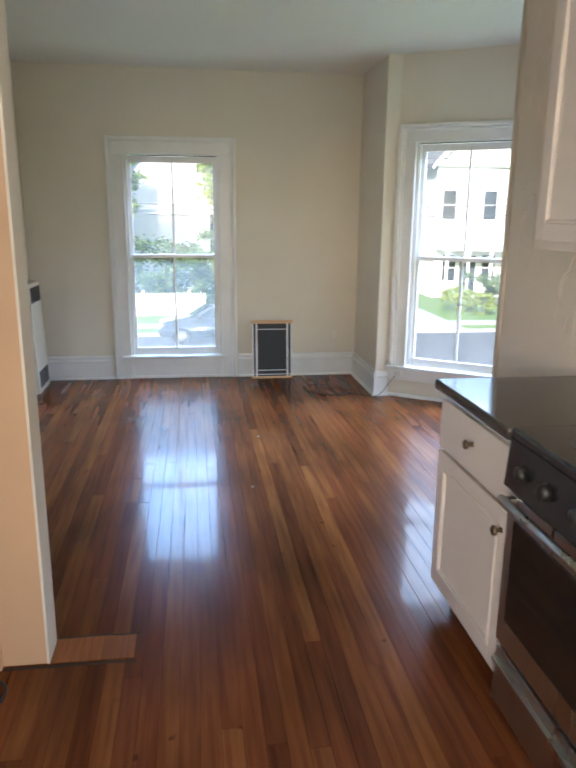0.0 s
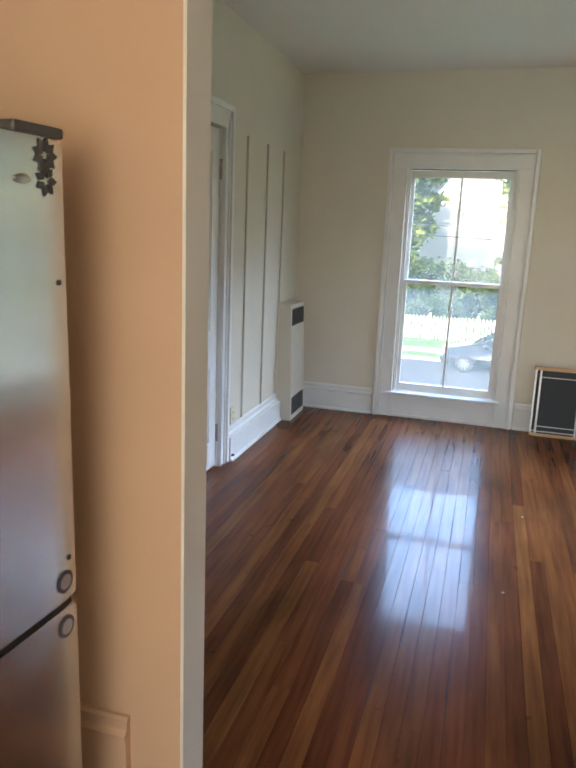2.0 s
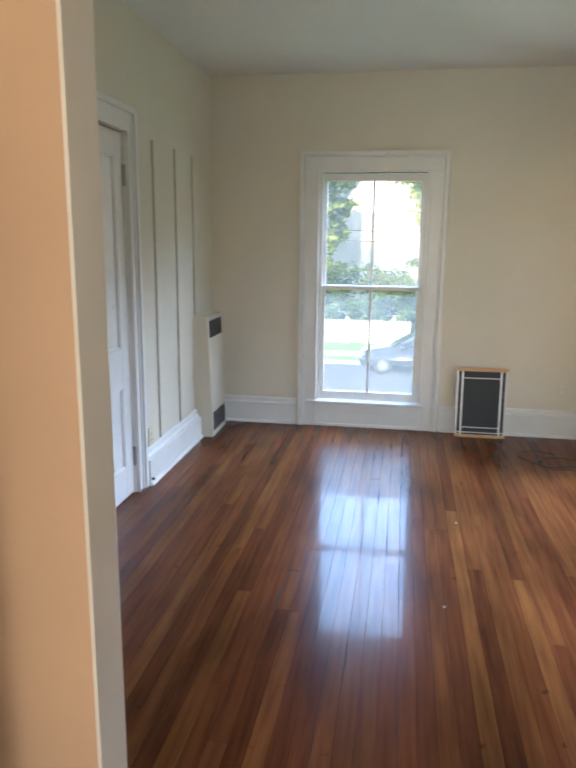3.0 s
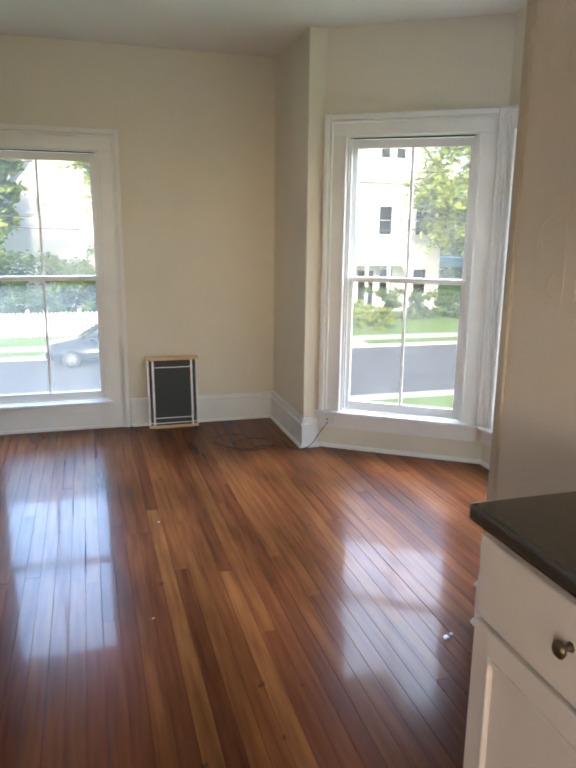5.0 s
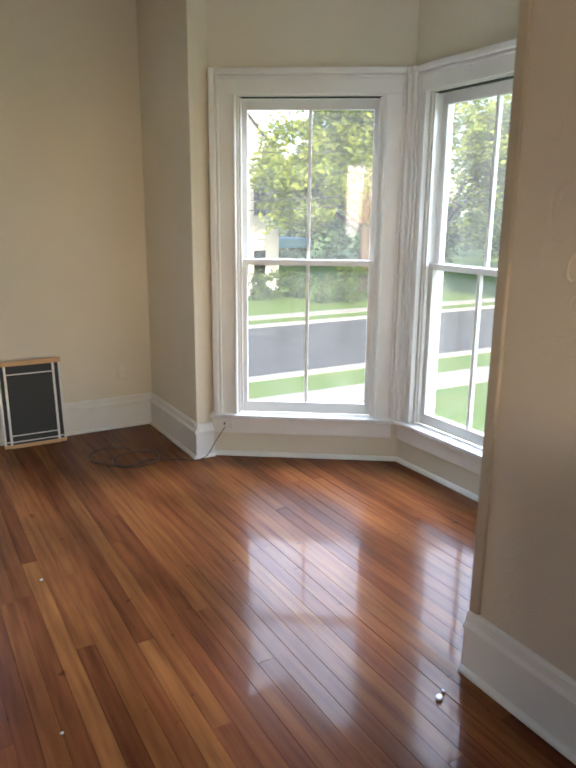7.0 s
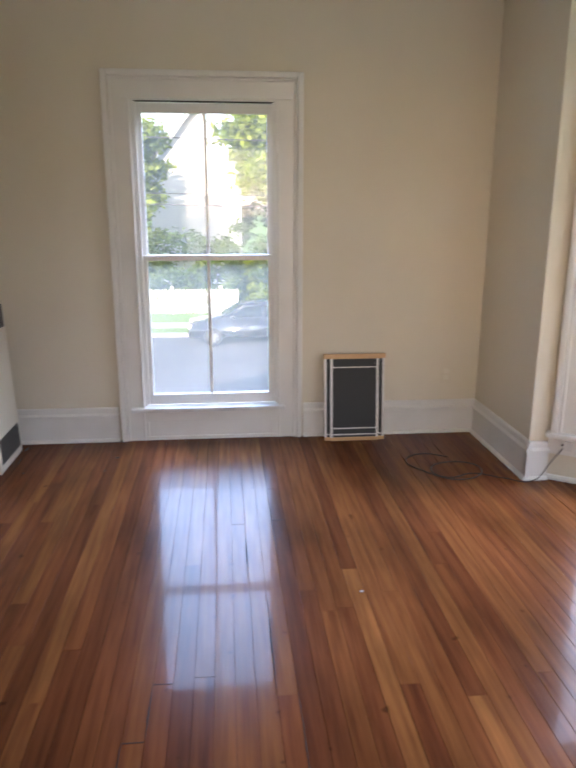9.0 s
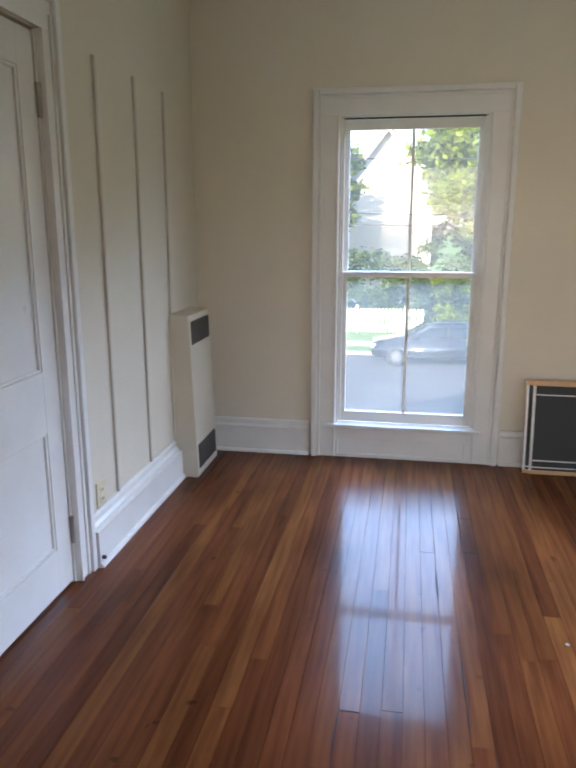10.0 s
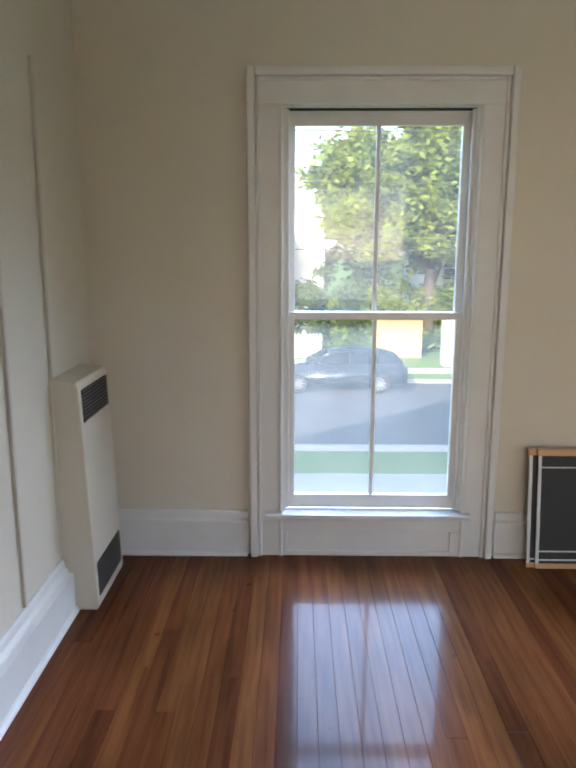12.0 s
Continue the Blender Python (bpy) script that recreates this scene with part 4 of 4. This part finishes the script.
def tree(x, y, height, spread, seed, n, mat, label, size=0.19):
    rnd = random.Random(seed)
    t = thing("tree", label, "tree", "street trees")
    bm = bmesh.new()
    z0 = GROUND - 0.05
    tube(bm, (x, y, z0), (x, y, z0 + height * 0.3), height * 0.030, height * 0.020, 10)
    tips = []
    for k in range(9):
        a, zz = rnd.uniform(0, 6.28), z0 + height * rnd.uniform(0.22, 0.32)
        rr = spread * rnd.uniform(0.4, 0.8)
        tip = (x + rr * math.cos(a), y + rr * math.sin(a), z0 + height * rnd.uniform(0.42, 0.8))
        tube(bm, (x, y, zz), tip, height * 0.012, height * 0.004, 6)
        tips.append(tip)
    tube(bm, (x, y, z0 + height * 0.3), (x + 0.2, y, z0 + height * 0.8), height * 0.018, height * 0.005, 8)
    part("trunk", bm, BARK, t, smooth=True)
    blobs = [(px, py, pz, spread * rnd.uniform(0.38, 0.58)) for px, py, pz in tips] + [(x, y, z0 + height * 0.82, spread * 0.55), (x, y, z0 + height * 0.55, spread * 0.7)]
    leaves("crown", blobs, n, size, mat, t, "", seed + 50)


tree(5.9, 37.0, 13.0, 4.7, 11, 52000, LEAF, "broad green maple across the street")
tree(24.3, 35.0, 14.5, 5.8, 12, 60000, LEAF, "large sunlit green tree on the far lawn")
tree(9.0, 46.0, 13.0, 4.5, 13, 22000, LEAF, "green tree behind the houses")
tree(33.0, 28.5, 12.0, 5.4, 14, 36000, LEAF, "leafy green tree at the bend of the street")
tree(30.0, 14.5, 11.0, 4.8, 16, 30000, LEAF, "leafy green tree on the neighbouring lawn")
tree(-7.5, 40.0, 11.0, 4.2, 15, 18000, LEAF, "green tree beside the white house")
tree(38.0, 44.0, 15.0, 7.0, 17, 9000, LEAF, "tall green tree behind the lawn", 0.25)


def shrub(name, blobs, n, mat, label, seed, size=0.10):
    s = thing(name, label, "shrub")
    for x, y, z, r in blobs:
        part("stem", tube(bmesh.new(), (x, y, GROUND - 0.02), (x, y, z), 0.05, 0.02, 6), BARK, s)
    leaves("foliage", blobs, n, size, mat, s, "", seed)


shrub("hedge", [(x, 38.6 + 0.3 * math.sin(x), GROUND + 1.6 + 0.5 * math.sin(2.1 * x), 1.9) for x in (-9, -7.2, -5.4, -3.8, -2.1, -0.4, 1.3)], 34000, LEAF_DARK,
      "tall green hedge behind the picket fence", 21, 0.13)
shrub("hedge", [(x, 37.6 + 0.3 * math.sin(2 * x), GROUND + 1.5 + 0.4 * math.sin(1.7 * x), 1.7) for x in (2.6, 4.2, 5.8, 7.5, 9.2)], 30000, LEAF,
      "sunlit green hedge under the maple", 25, 0.12)
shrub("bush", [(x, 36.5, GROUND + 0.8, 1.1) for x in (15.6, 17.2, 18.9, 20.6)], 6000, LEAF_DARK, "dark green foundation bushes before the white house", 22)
# these bushes take their shade from the darker leaf colour
shrub("bush", [(x, 34.0 + 0.4 * math.sin(x * 2), GROUND + 0.9, 1.3) for x in (21.5, 23.3, 25.4, 27.5)], 7000, LEAF_DARK, "green bushes on the far lawn, shade put into their colour", 23)
shrub("bush", [(13.6, 34.0, GROUND + 0.6, 0.9), (14.6, 33.2, GROUND + 0.5, 0.7)], 2600, LEAF, "low sunlit bushes beside the driveway", 24)


def picket_fence():
    f = thing("picket_fence", "white painted picket fence across the street", "fence")
    x0, x1, y, h = -9.0, 0.6, 33.6, 1.15
    for z in (0.30, 0.85):
        part("rail", one(x0, x1, y, y + 0.04, GROUND + z, GROUND + z + 0.08), FENCE, f)
    pk = mesh_of("picket", prism(bmesh.new(), [(-0.045, 0.05), (0.045, 0.05), (0.045, h - 0.07), (0, h), (-0.045, h - 0.07)], 0.02), FENCE)
    n = int((x1 - x0) / 0.16)
    for i in range(n):
        ob = new("picket", pk)
        ob.parent = f
        ob.location = (x0 + 0.08 + i * 0.16, y - 0.021, GROUND)
    x = x0
    while x <= x1 + 0.01:
        part("post", one(x - 0.06, x + 0.06, y + 0.0, y + 0.12, GROUND - 0.02, GROUND + h + 0.12, bevel=0.01), FENCE, f)
        x += 2.2


picket_fence()
pf = thing("panel_fence", "tan board fence behind the parked car", "fence")
for i in range(14):
    part("board", one(3.0 + i * 0.15, 3.14 + i * 0.15, 34.0, 34.03, GROUND, GROUND + 1.7), PINE, pf)
part("rail", one(3.0, 5.1, 34.03, 34.08, GROUND + 1.2, GROUND + 1.3), PINE, pf)


def house(name, x0, x1, y0, y1, eave, ridge, label, windows, gable_front=True, door_at=None, pent=None):
    """A clapboard house; its front is at y0."""
    h = thing(name, label, "house")
    bm = one(x0, x1, y0, y1, GROUND - 0.05, eave)
    mid = (x0 + x1) / 2
    prism(bm, [(x0, eave), (x1, eave), (mid, ridge)], y1 - y0, Matrix.Translation((0, y0, 0)))
    w = part("wall", bm, CLAP, h)
    z = GROUND + 0.5
    while z < ridge - 0.2:
        if z < eave:
            a, b = x0, x1
        else:
            k = (z - eave) / (ridge - eave) * (x1 - x0) / 2
            a, b = x0 + k, x1 - k
        part("clapboard", one(a, b, y0 - 0.02, y0 - 0.001, z, z + 0.12), CLAP, w)
        z += 0.30
    for sgn in (-1, 1):
        bm = bmesh.new()
        a, t = (x0 - 0.5 if sgn < 0 else x1 + 0.5), 0.22
        sl = (ridge - eave) / ((x1 - x0) / 2)
        ez = eave - 0.5 * sl
        prism(bm, [(a, ez + 0.05), (mid, ridge + 0.05), (mid, ridge + 0.05 + t), (a, ez + 0.05 + t)], y1 - y0 + 0.9, Matrix.Translation((0, y0 - 0.45, 0)))
        roof = part("roof", bm, ROOF, h, "grey shingle slope")
        bm = bmesh.new()
        prism(bm, [(a, ez - 0.10), (mid, ridge - 0.12), (mid, ridge + 0.12), (a, ez + 0.12)], 0.06, Matrix.Translation((0, y0 - 0.52, 0)))
        part("bargeboard", bm, HOUSE_TRIM, roof)
    if pent:
        part("belt_course", one(x0 - 0.15, x1 + 0.15, y0 - 0.30, y0 - 0.02, pent, pent + 0.22, bevel=0.03), HOUSE_TRIM, h, "moulded eave band")
    for wx, wz, ww, wh in windows:
        win = tagged(new("window"), "dark sash window in white trim")
        win.parent = h
        part("frame", one(wx - ww / 2 - 0.12, wx + ww / 2 + 0.12, y0 - 0.07, y0 - 0.021, wz - wh / 2 - 0.12, wz + wh / 2 + 0.16), HOUSE_TRIM, win)
        for k in (0, 1):
            za = wz - wh / 2 + k * wh / 2
            part("pane", one(wx - ww / 2, wx + ww / 2, y0 - 0.09, y0 - 0.071, za + 0.03, za + wh / 2 - 0.03), DARK_PANE, win)
    if door_at:
        part("porch_roof", one(door_at - 2.2, door_at + 2.2, y0 - 2.0, y0 - 0.1, GROUND + 2.9, GROUND + 3.1, bevel=0.03), HOUSE_TRIM, h)
        for px in (door_at - 2.0, door_at - 0.7, door_at + 0.7, door_at + 2.0):
            part("porch_post", tube(bmesh.new(), (px, y0 - 1.85, GROUND), (px, y0 - 1.85, GROUND + 2.9), 0.10), HOUSE_TRIM, h)
        part("door", one(door_at - 0.5, door_at + 0.5, y0 - 0.06, y0 - 0.021, GROUND + 0.4, GROUND + 2.5), DARK_PANE, h)
    return h


house("gabled_house", 14.4, 21.6, 40.5, 52.0, 4.7, 8.6, "white clapboard house with a front gable",
      [(15.2, 2.1, 0.8, 1.7), (17.75, 2.1, 0.8, 1.7), (20.2, 2.1, 0.8, 1.7), (15.4, -1.6, 0.8, 1.6), (17.9, -1.6, 0.8, 1.6), (20.2, -1.6, 0.8, 1.6), (17.6, 6.3, 0.55, 1.2), (18.6, 6.3, 0.55, 1.2)],
      door_at=16.6, pent=4.3)
house("white_house", -4.4, 1.1, 46.0, 60.0, 3.6, 7.0, "bright white house above the hedge", [])
house("far_house", 6.6, 9.6, 42.0, 50.0, 2.6, 4.6, "small white house among the trees", [(8.0, 0.4, 0.8, 1.3)])
bl = solid("shed_roof", one(21.4, 25.0, 42.0, 45.0, GROUND + 2.6, GROUND + 3.2, bevel=0.1), BLUE, "blue covered lean-to beside the house", "shed", "")


def car(name, x, y, label, flip=1):
    """A parked estate car along x; its nose points to -x."""
    c = thing(name, label, "car", m=pose(x, y, GROUND + 0.004, 0, 0, 0 if flip > 0 else 180))
    bm = bmesh.new()
    side = [(-2.25, 0.30), (-2.30, 0.55), (-2.20, 0.74), (-1.20, 0.94), (-0.95, 0.98), (1.95, 1.0), (2.22, 0.95), (2.30, 0.60), (2.25, 0.30)]
    prism(bm, side, 1.74, Matrix.Translation((0, -0.87, 0)))
    cabin = [(-1.15, 0.93), (-0.35, 1.40), (0.25, 1.48), (1.35, 1.46), (1.95, 1.30), (2.18, 0.96)]
    a = len(bm.verts)
    prism(bm, cabin, 1.44, Matrix.Translation((0, -0.72, 0)))
    bmesh.ops.bevel(bm, geom=list(bm.edges), offset=0.05, segments=3, affect="EDGES")
    body = part("body", bm, CAR_PAINT, c, smooth=True)
    for s in (-1, 1):
        yy = -0.735 if s < 0 else 0.725
        for q in ([(-0.85, 1.0), (-0.28, 1.34), (0.30, 1.40), (0.30, 1.0)], [(0.38, 1.0), (0.38, 1.40), (1.25, 1.38), (1.25, 1.0)], [(1.32, 1.0), (1.32, 1.37), (1.72, 1.26), (1.95, 1.02)]):
            part("side_window", prism(bmesh.new(), q, 0.012, Matrix.Translation((0, yy, 0))), CAR_GLASS, body)
        for wx in (-1.42, 1.36):
            tyre = part("wheel", lathe(bmesh.new(), [(0.20, -0.10), (0.31, -0.10), (0.33, -0.06), (0.33, 0.06), (0.31, 0.10), (0.20, 0.10)], pose(wx, s * 0.79, 0.33, 90, 0, 0), 28), TYRE, c, "black tyre", smooth=True)
            part("rim", lathe(bmesh.new(), [(0.215, 0), (0.215, 0.016), (0.19, 0.016), (0.18, 0.004)], pose(wx, s * 0.89, 0.33, 90 * -s if s < 0 else -90, 0, 0), 28), GREY_PLASTIC, tyre)
            for k in range(9):
                bm = one(-0.014, 0.014, -0.010, 0.010, 0.03, 0.205, m=pose(wx, s * 0.903, 0.33, 0, 40 * k, 0))
                part("spoke", bm, ALLOY, tyre)
        part("headlight", one(-2.29, -2.02, s * 0.70 - 0.13, s * 0.70 + 0.13, 0.60, 0.74, bevel=0.03), LAMP_GLASS, c)
        part("tail_light", one(2.12, 2.29, s * 0.70 - 0.12, s * 0.70 + 0.12, 0.70, 0.92, bevel=0.03), GREY_PLASTIC, c)
        part("mirror", one(-0.80, -0.62, s * 0.94 - 0.07, s * 0.94 + 0.07, 0.96, 1.08, bevel=0.03), CAR_PAINT, c)
    part("windscreen", prism(bmesh.new(), [(-1.12, 0.965), (-0.40, 1.385), (-0.42, 1.40), (-1.15, 0.98)], 1.30, Matrix.Translation((0, -0.65, 0))), CAR_GLASS, body)


car("parked_car", 0.95, 27.0, "dark estate car parked along the far kerb")
bin_ = thing("utility_box", "white utility cabinet on the far verge", "utility box", m=pose(6.3, 32.0, GROUND))
part("case", one(-0.7, 0.7, -0.4, 0.4, 0, 2.0, bevel=0.04), FENCE, bin_)
part("lid", one(-0.75, 0.75, -0.45, 0.45, 2.0, 2.08, bevel=0.02), FENCE, bin_)

def far_woods():
    rnd = random.Random(31)
    w = tagged(new("far_woods"), "green woods behind the houses", "woods", "", "stuff")
    blobs = [(x + rnd.uniform(-2, 2), 62 + rnd.uniform(-4, 8), GROUND + rnd.uniform(1.5, 7.0), rnd.uniform(2.5, 4.5)) for x in range(-16, 76, 3)]
    blobs += [(46 + rnd.uniform(-4, 6), y, GROUND + rnd.uniform(1.5, 6.0), rnd.uniform(2.5, 4.0)) for y in range(8, 60, 4)]
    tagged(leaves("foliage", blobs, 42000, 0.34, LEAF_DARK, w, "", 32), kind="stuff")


far_woods()
# poles and wires
for px in (-22.0, 30.5):
    p = thing("utility_pole", "wooden utility pole by the street", "utility pole", "street poles")
    part("pole", tube(bmesh.new(), (px, 29.0, GROUND - 0.2), (px, 29.0, GROUND + 10.5), 0.16, 0.11, 12), WOODPOLE, p)
    part("crossarm", one(px - 0.06, px + 0.06, 28.1, 29.9, GROUND + 9.0, GROUND + 9.14), WOODPOLE, p)
for y, z in ((28.4, 1.35), (29.0, 1.75), (29.4, 3.75), (29.6, 5.6)):
    pts = [(-22.0, y, z + 1.0), (4.0, y, z - 0.0), (30.5, y, z + 1.0)]
    cable("overhead_wire", pts, 0.018, "overhead utility wire along the street", GREY_PLASTIC)

# ---- floorboards, last ----
STRIP = 0.0625
sub = solid("floor", one(KWEST - 0.05, 2.70, SOUTH - 0.05, NORTH + 0.05, -0.20, -0.010), SUBFLOOR, "varnished reddish-brown strip floorboards", "floor")


def plank_mesh(length, narrow=0.0003):
    bm = bmesh.new()
    w, b = STRIP / 2 - narrow, 0.0005
    ring = [(-w, -0.0095), (-w, -b), (-w + b, 0.0), (w - b, 0.0), (w, -b), (w, -0.0095)]
    n = [bm.verts.new((x, 0.0006, z)) for x, z in ring]
    f = [bm.verts.new((x, length - 0.0006, z)) for x, z in ring]
    for i in range(5):
        bm.faces.new((n[i], f[i], f[i + 1], n[i + 1]))
    bm.faces.new(n[::-1])
    bm.faces.new(f)
    return mesh_of("floorboard", bm, FLOOR)


def bay_span(x):
    """The y-range of the floor at x, in the bay."""
    k = (x - BAY_A[0]) / (BAY_B[0] - BAY_A[0])
    k = max(0.0, min(1.0, k))
    return BAY_D[1] + k * (BAY_C[1] - BAY_D[1]) - 0.02, BAY_A[1] + k * (BAY_B[1] - BAY_A[1]) + 0.02


rnd = random.Random(7)
x = KWEST + STRIP / 2
while x < BAY_B[0] + 0.02:
    lo, hi = (SOUTH, NORTH) if x < EAST else bay_span(x)
    y = lo
    seg = rnd.uniform(0.8, 4.0)
    while y < hi - 0.02:
        end = min(y + seg, hi)
        if hi - end < 0.35:
            end = hi
        ob = new("floorboard", plank_mesh(end - y, rnd.choice((0.0002, 0.0003, 0.0003, 0.0008))))
        ob.parent = sub
        ob.location = (x, y, rnd.uniform(-0.0006, 0.0006))
        ob.rotation_euler = (0, radians(rnd.uniform(-0.25, 0.25)), 0)
        y, seg = end, rnd.uniform(1.8, 4.8)
    x += STRIP

# patch of boards where the old wall stood, with its raised edges
patch = thing("floor_patch", "lighter patched boards with split raised edges", "floor patch", kind="structure")
for i in range(5):
    part("patch_board", one(-0.464 + i * 0.056, -0.464 + i * 0.056 + 0.0545, 2.356, 2.494, 0.0008, 0.004, bevel=0.001), PATCH, patch)
for y, h in ((2.344, 0.006), (2.497, 0.008)):
    bm = bmesh.new()
    r2 = random.Random(int(y * 1000))
    pts = [(-0.615 if y < 2.4 else -0.464) + i * (0.44 if y < 2.4 else 0.29) / 10 for i in range(11)]
    off = [r2.uniform(-0.004, 0.004) for _ in pts]
    up = [bm.verts.new((a, y + o, h)) for a, o in zip(pts, off)]
    lf = [bm.verts.new((a, y + o - 0.008, 0.0005)) for a, o in zip(pts, off)]
    rt = [bm.verts.new((a, y + o + 0.007, 0.0005)) for a, o in zip(pts, off)]
    for i in range(10):
        bm.faces.new((lf[i], lf[i + 1], up[i + 1], up[i]))
        bm.faces.new((up[i], up[i + 1], rt[i + 1], rt[i]))
    part("split_edge", bm, SUBFLOOR, patch, "dark splintered edge")

# open splits and blackened slivers between the worn boards
worn = thing("floor_splits", "dark open splits and chipped edges between worn boards", "floor wear", kind="structure")
SPLITS = ((-0.062, 2.74, 0.72, 0.005), (-0.030, 3.22, 0.36, 0.006), (0.195, 2.80, 0.62, 0.005), (0.118, 4.20, 0.16, 0.005), (-0.318, 3.62, 0.40, 0.010),
          (-0.262, 4.02, 0.24, 0.005), (0.080, 4.28, 0.31, 0.006), (0.140, 3.72, 0.48, 0.004), (0.068, 4.86, 0.34, 0.007), (0.168, 5.02, 0.32, 0.004))
for k, (sx, sy, length, wide) in enumerate(SPLITS):
    r3 = random.Random(60 + k)
    sx = KWEST + STRIP * round((sx - KWEST) / STRIP)
    bm = bmesh.new()
    rows = []
    for i in range(13):
        taper = math.sin(math.pi * (i + 0.35) / 12.7)
        half = wide * 0.5 * taper * r3.uniform(0.6, 1.3)
        c = sx + r3.uniform(-0.0008, 0.0008)
        rows.append([bm.verts.new((c - half, sy + length * i / 12, 0.0012)), bm.verts.new((c, sy + length * i / 12, 0.0022)), bm.verts.new((c + half, sy + length * i / 12, 0.0012))])
    for p, q in zip(rows, rows[1:]):
        bm.faces.new((p[0], p[1], q[1], q[0]))
        bm.faces.new((p[1], p[2], q[2], q[1]))
    part("split", bm, SUBFLOOR, worn)
for sx, sy in ((-0.326, 4.02), (-0.262, 4.25), (0.176, 5.335)):
    sx = KWEST + STRIP * (math.floor((sx - KWEST) / STRIP) + 0.5)
    part("board_end_gap", one(sx - STRIP / 2 + 0.002, sx + STRIP / 2 - 0.002, sy - 0.0015, sy + 0.0015, 0.0006, 0.0016), SUBFLOOR, worn)
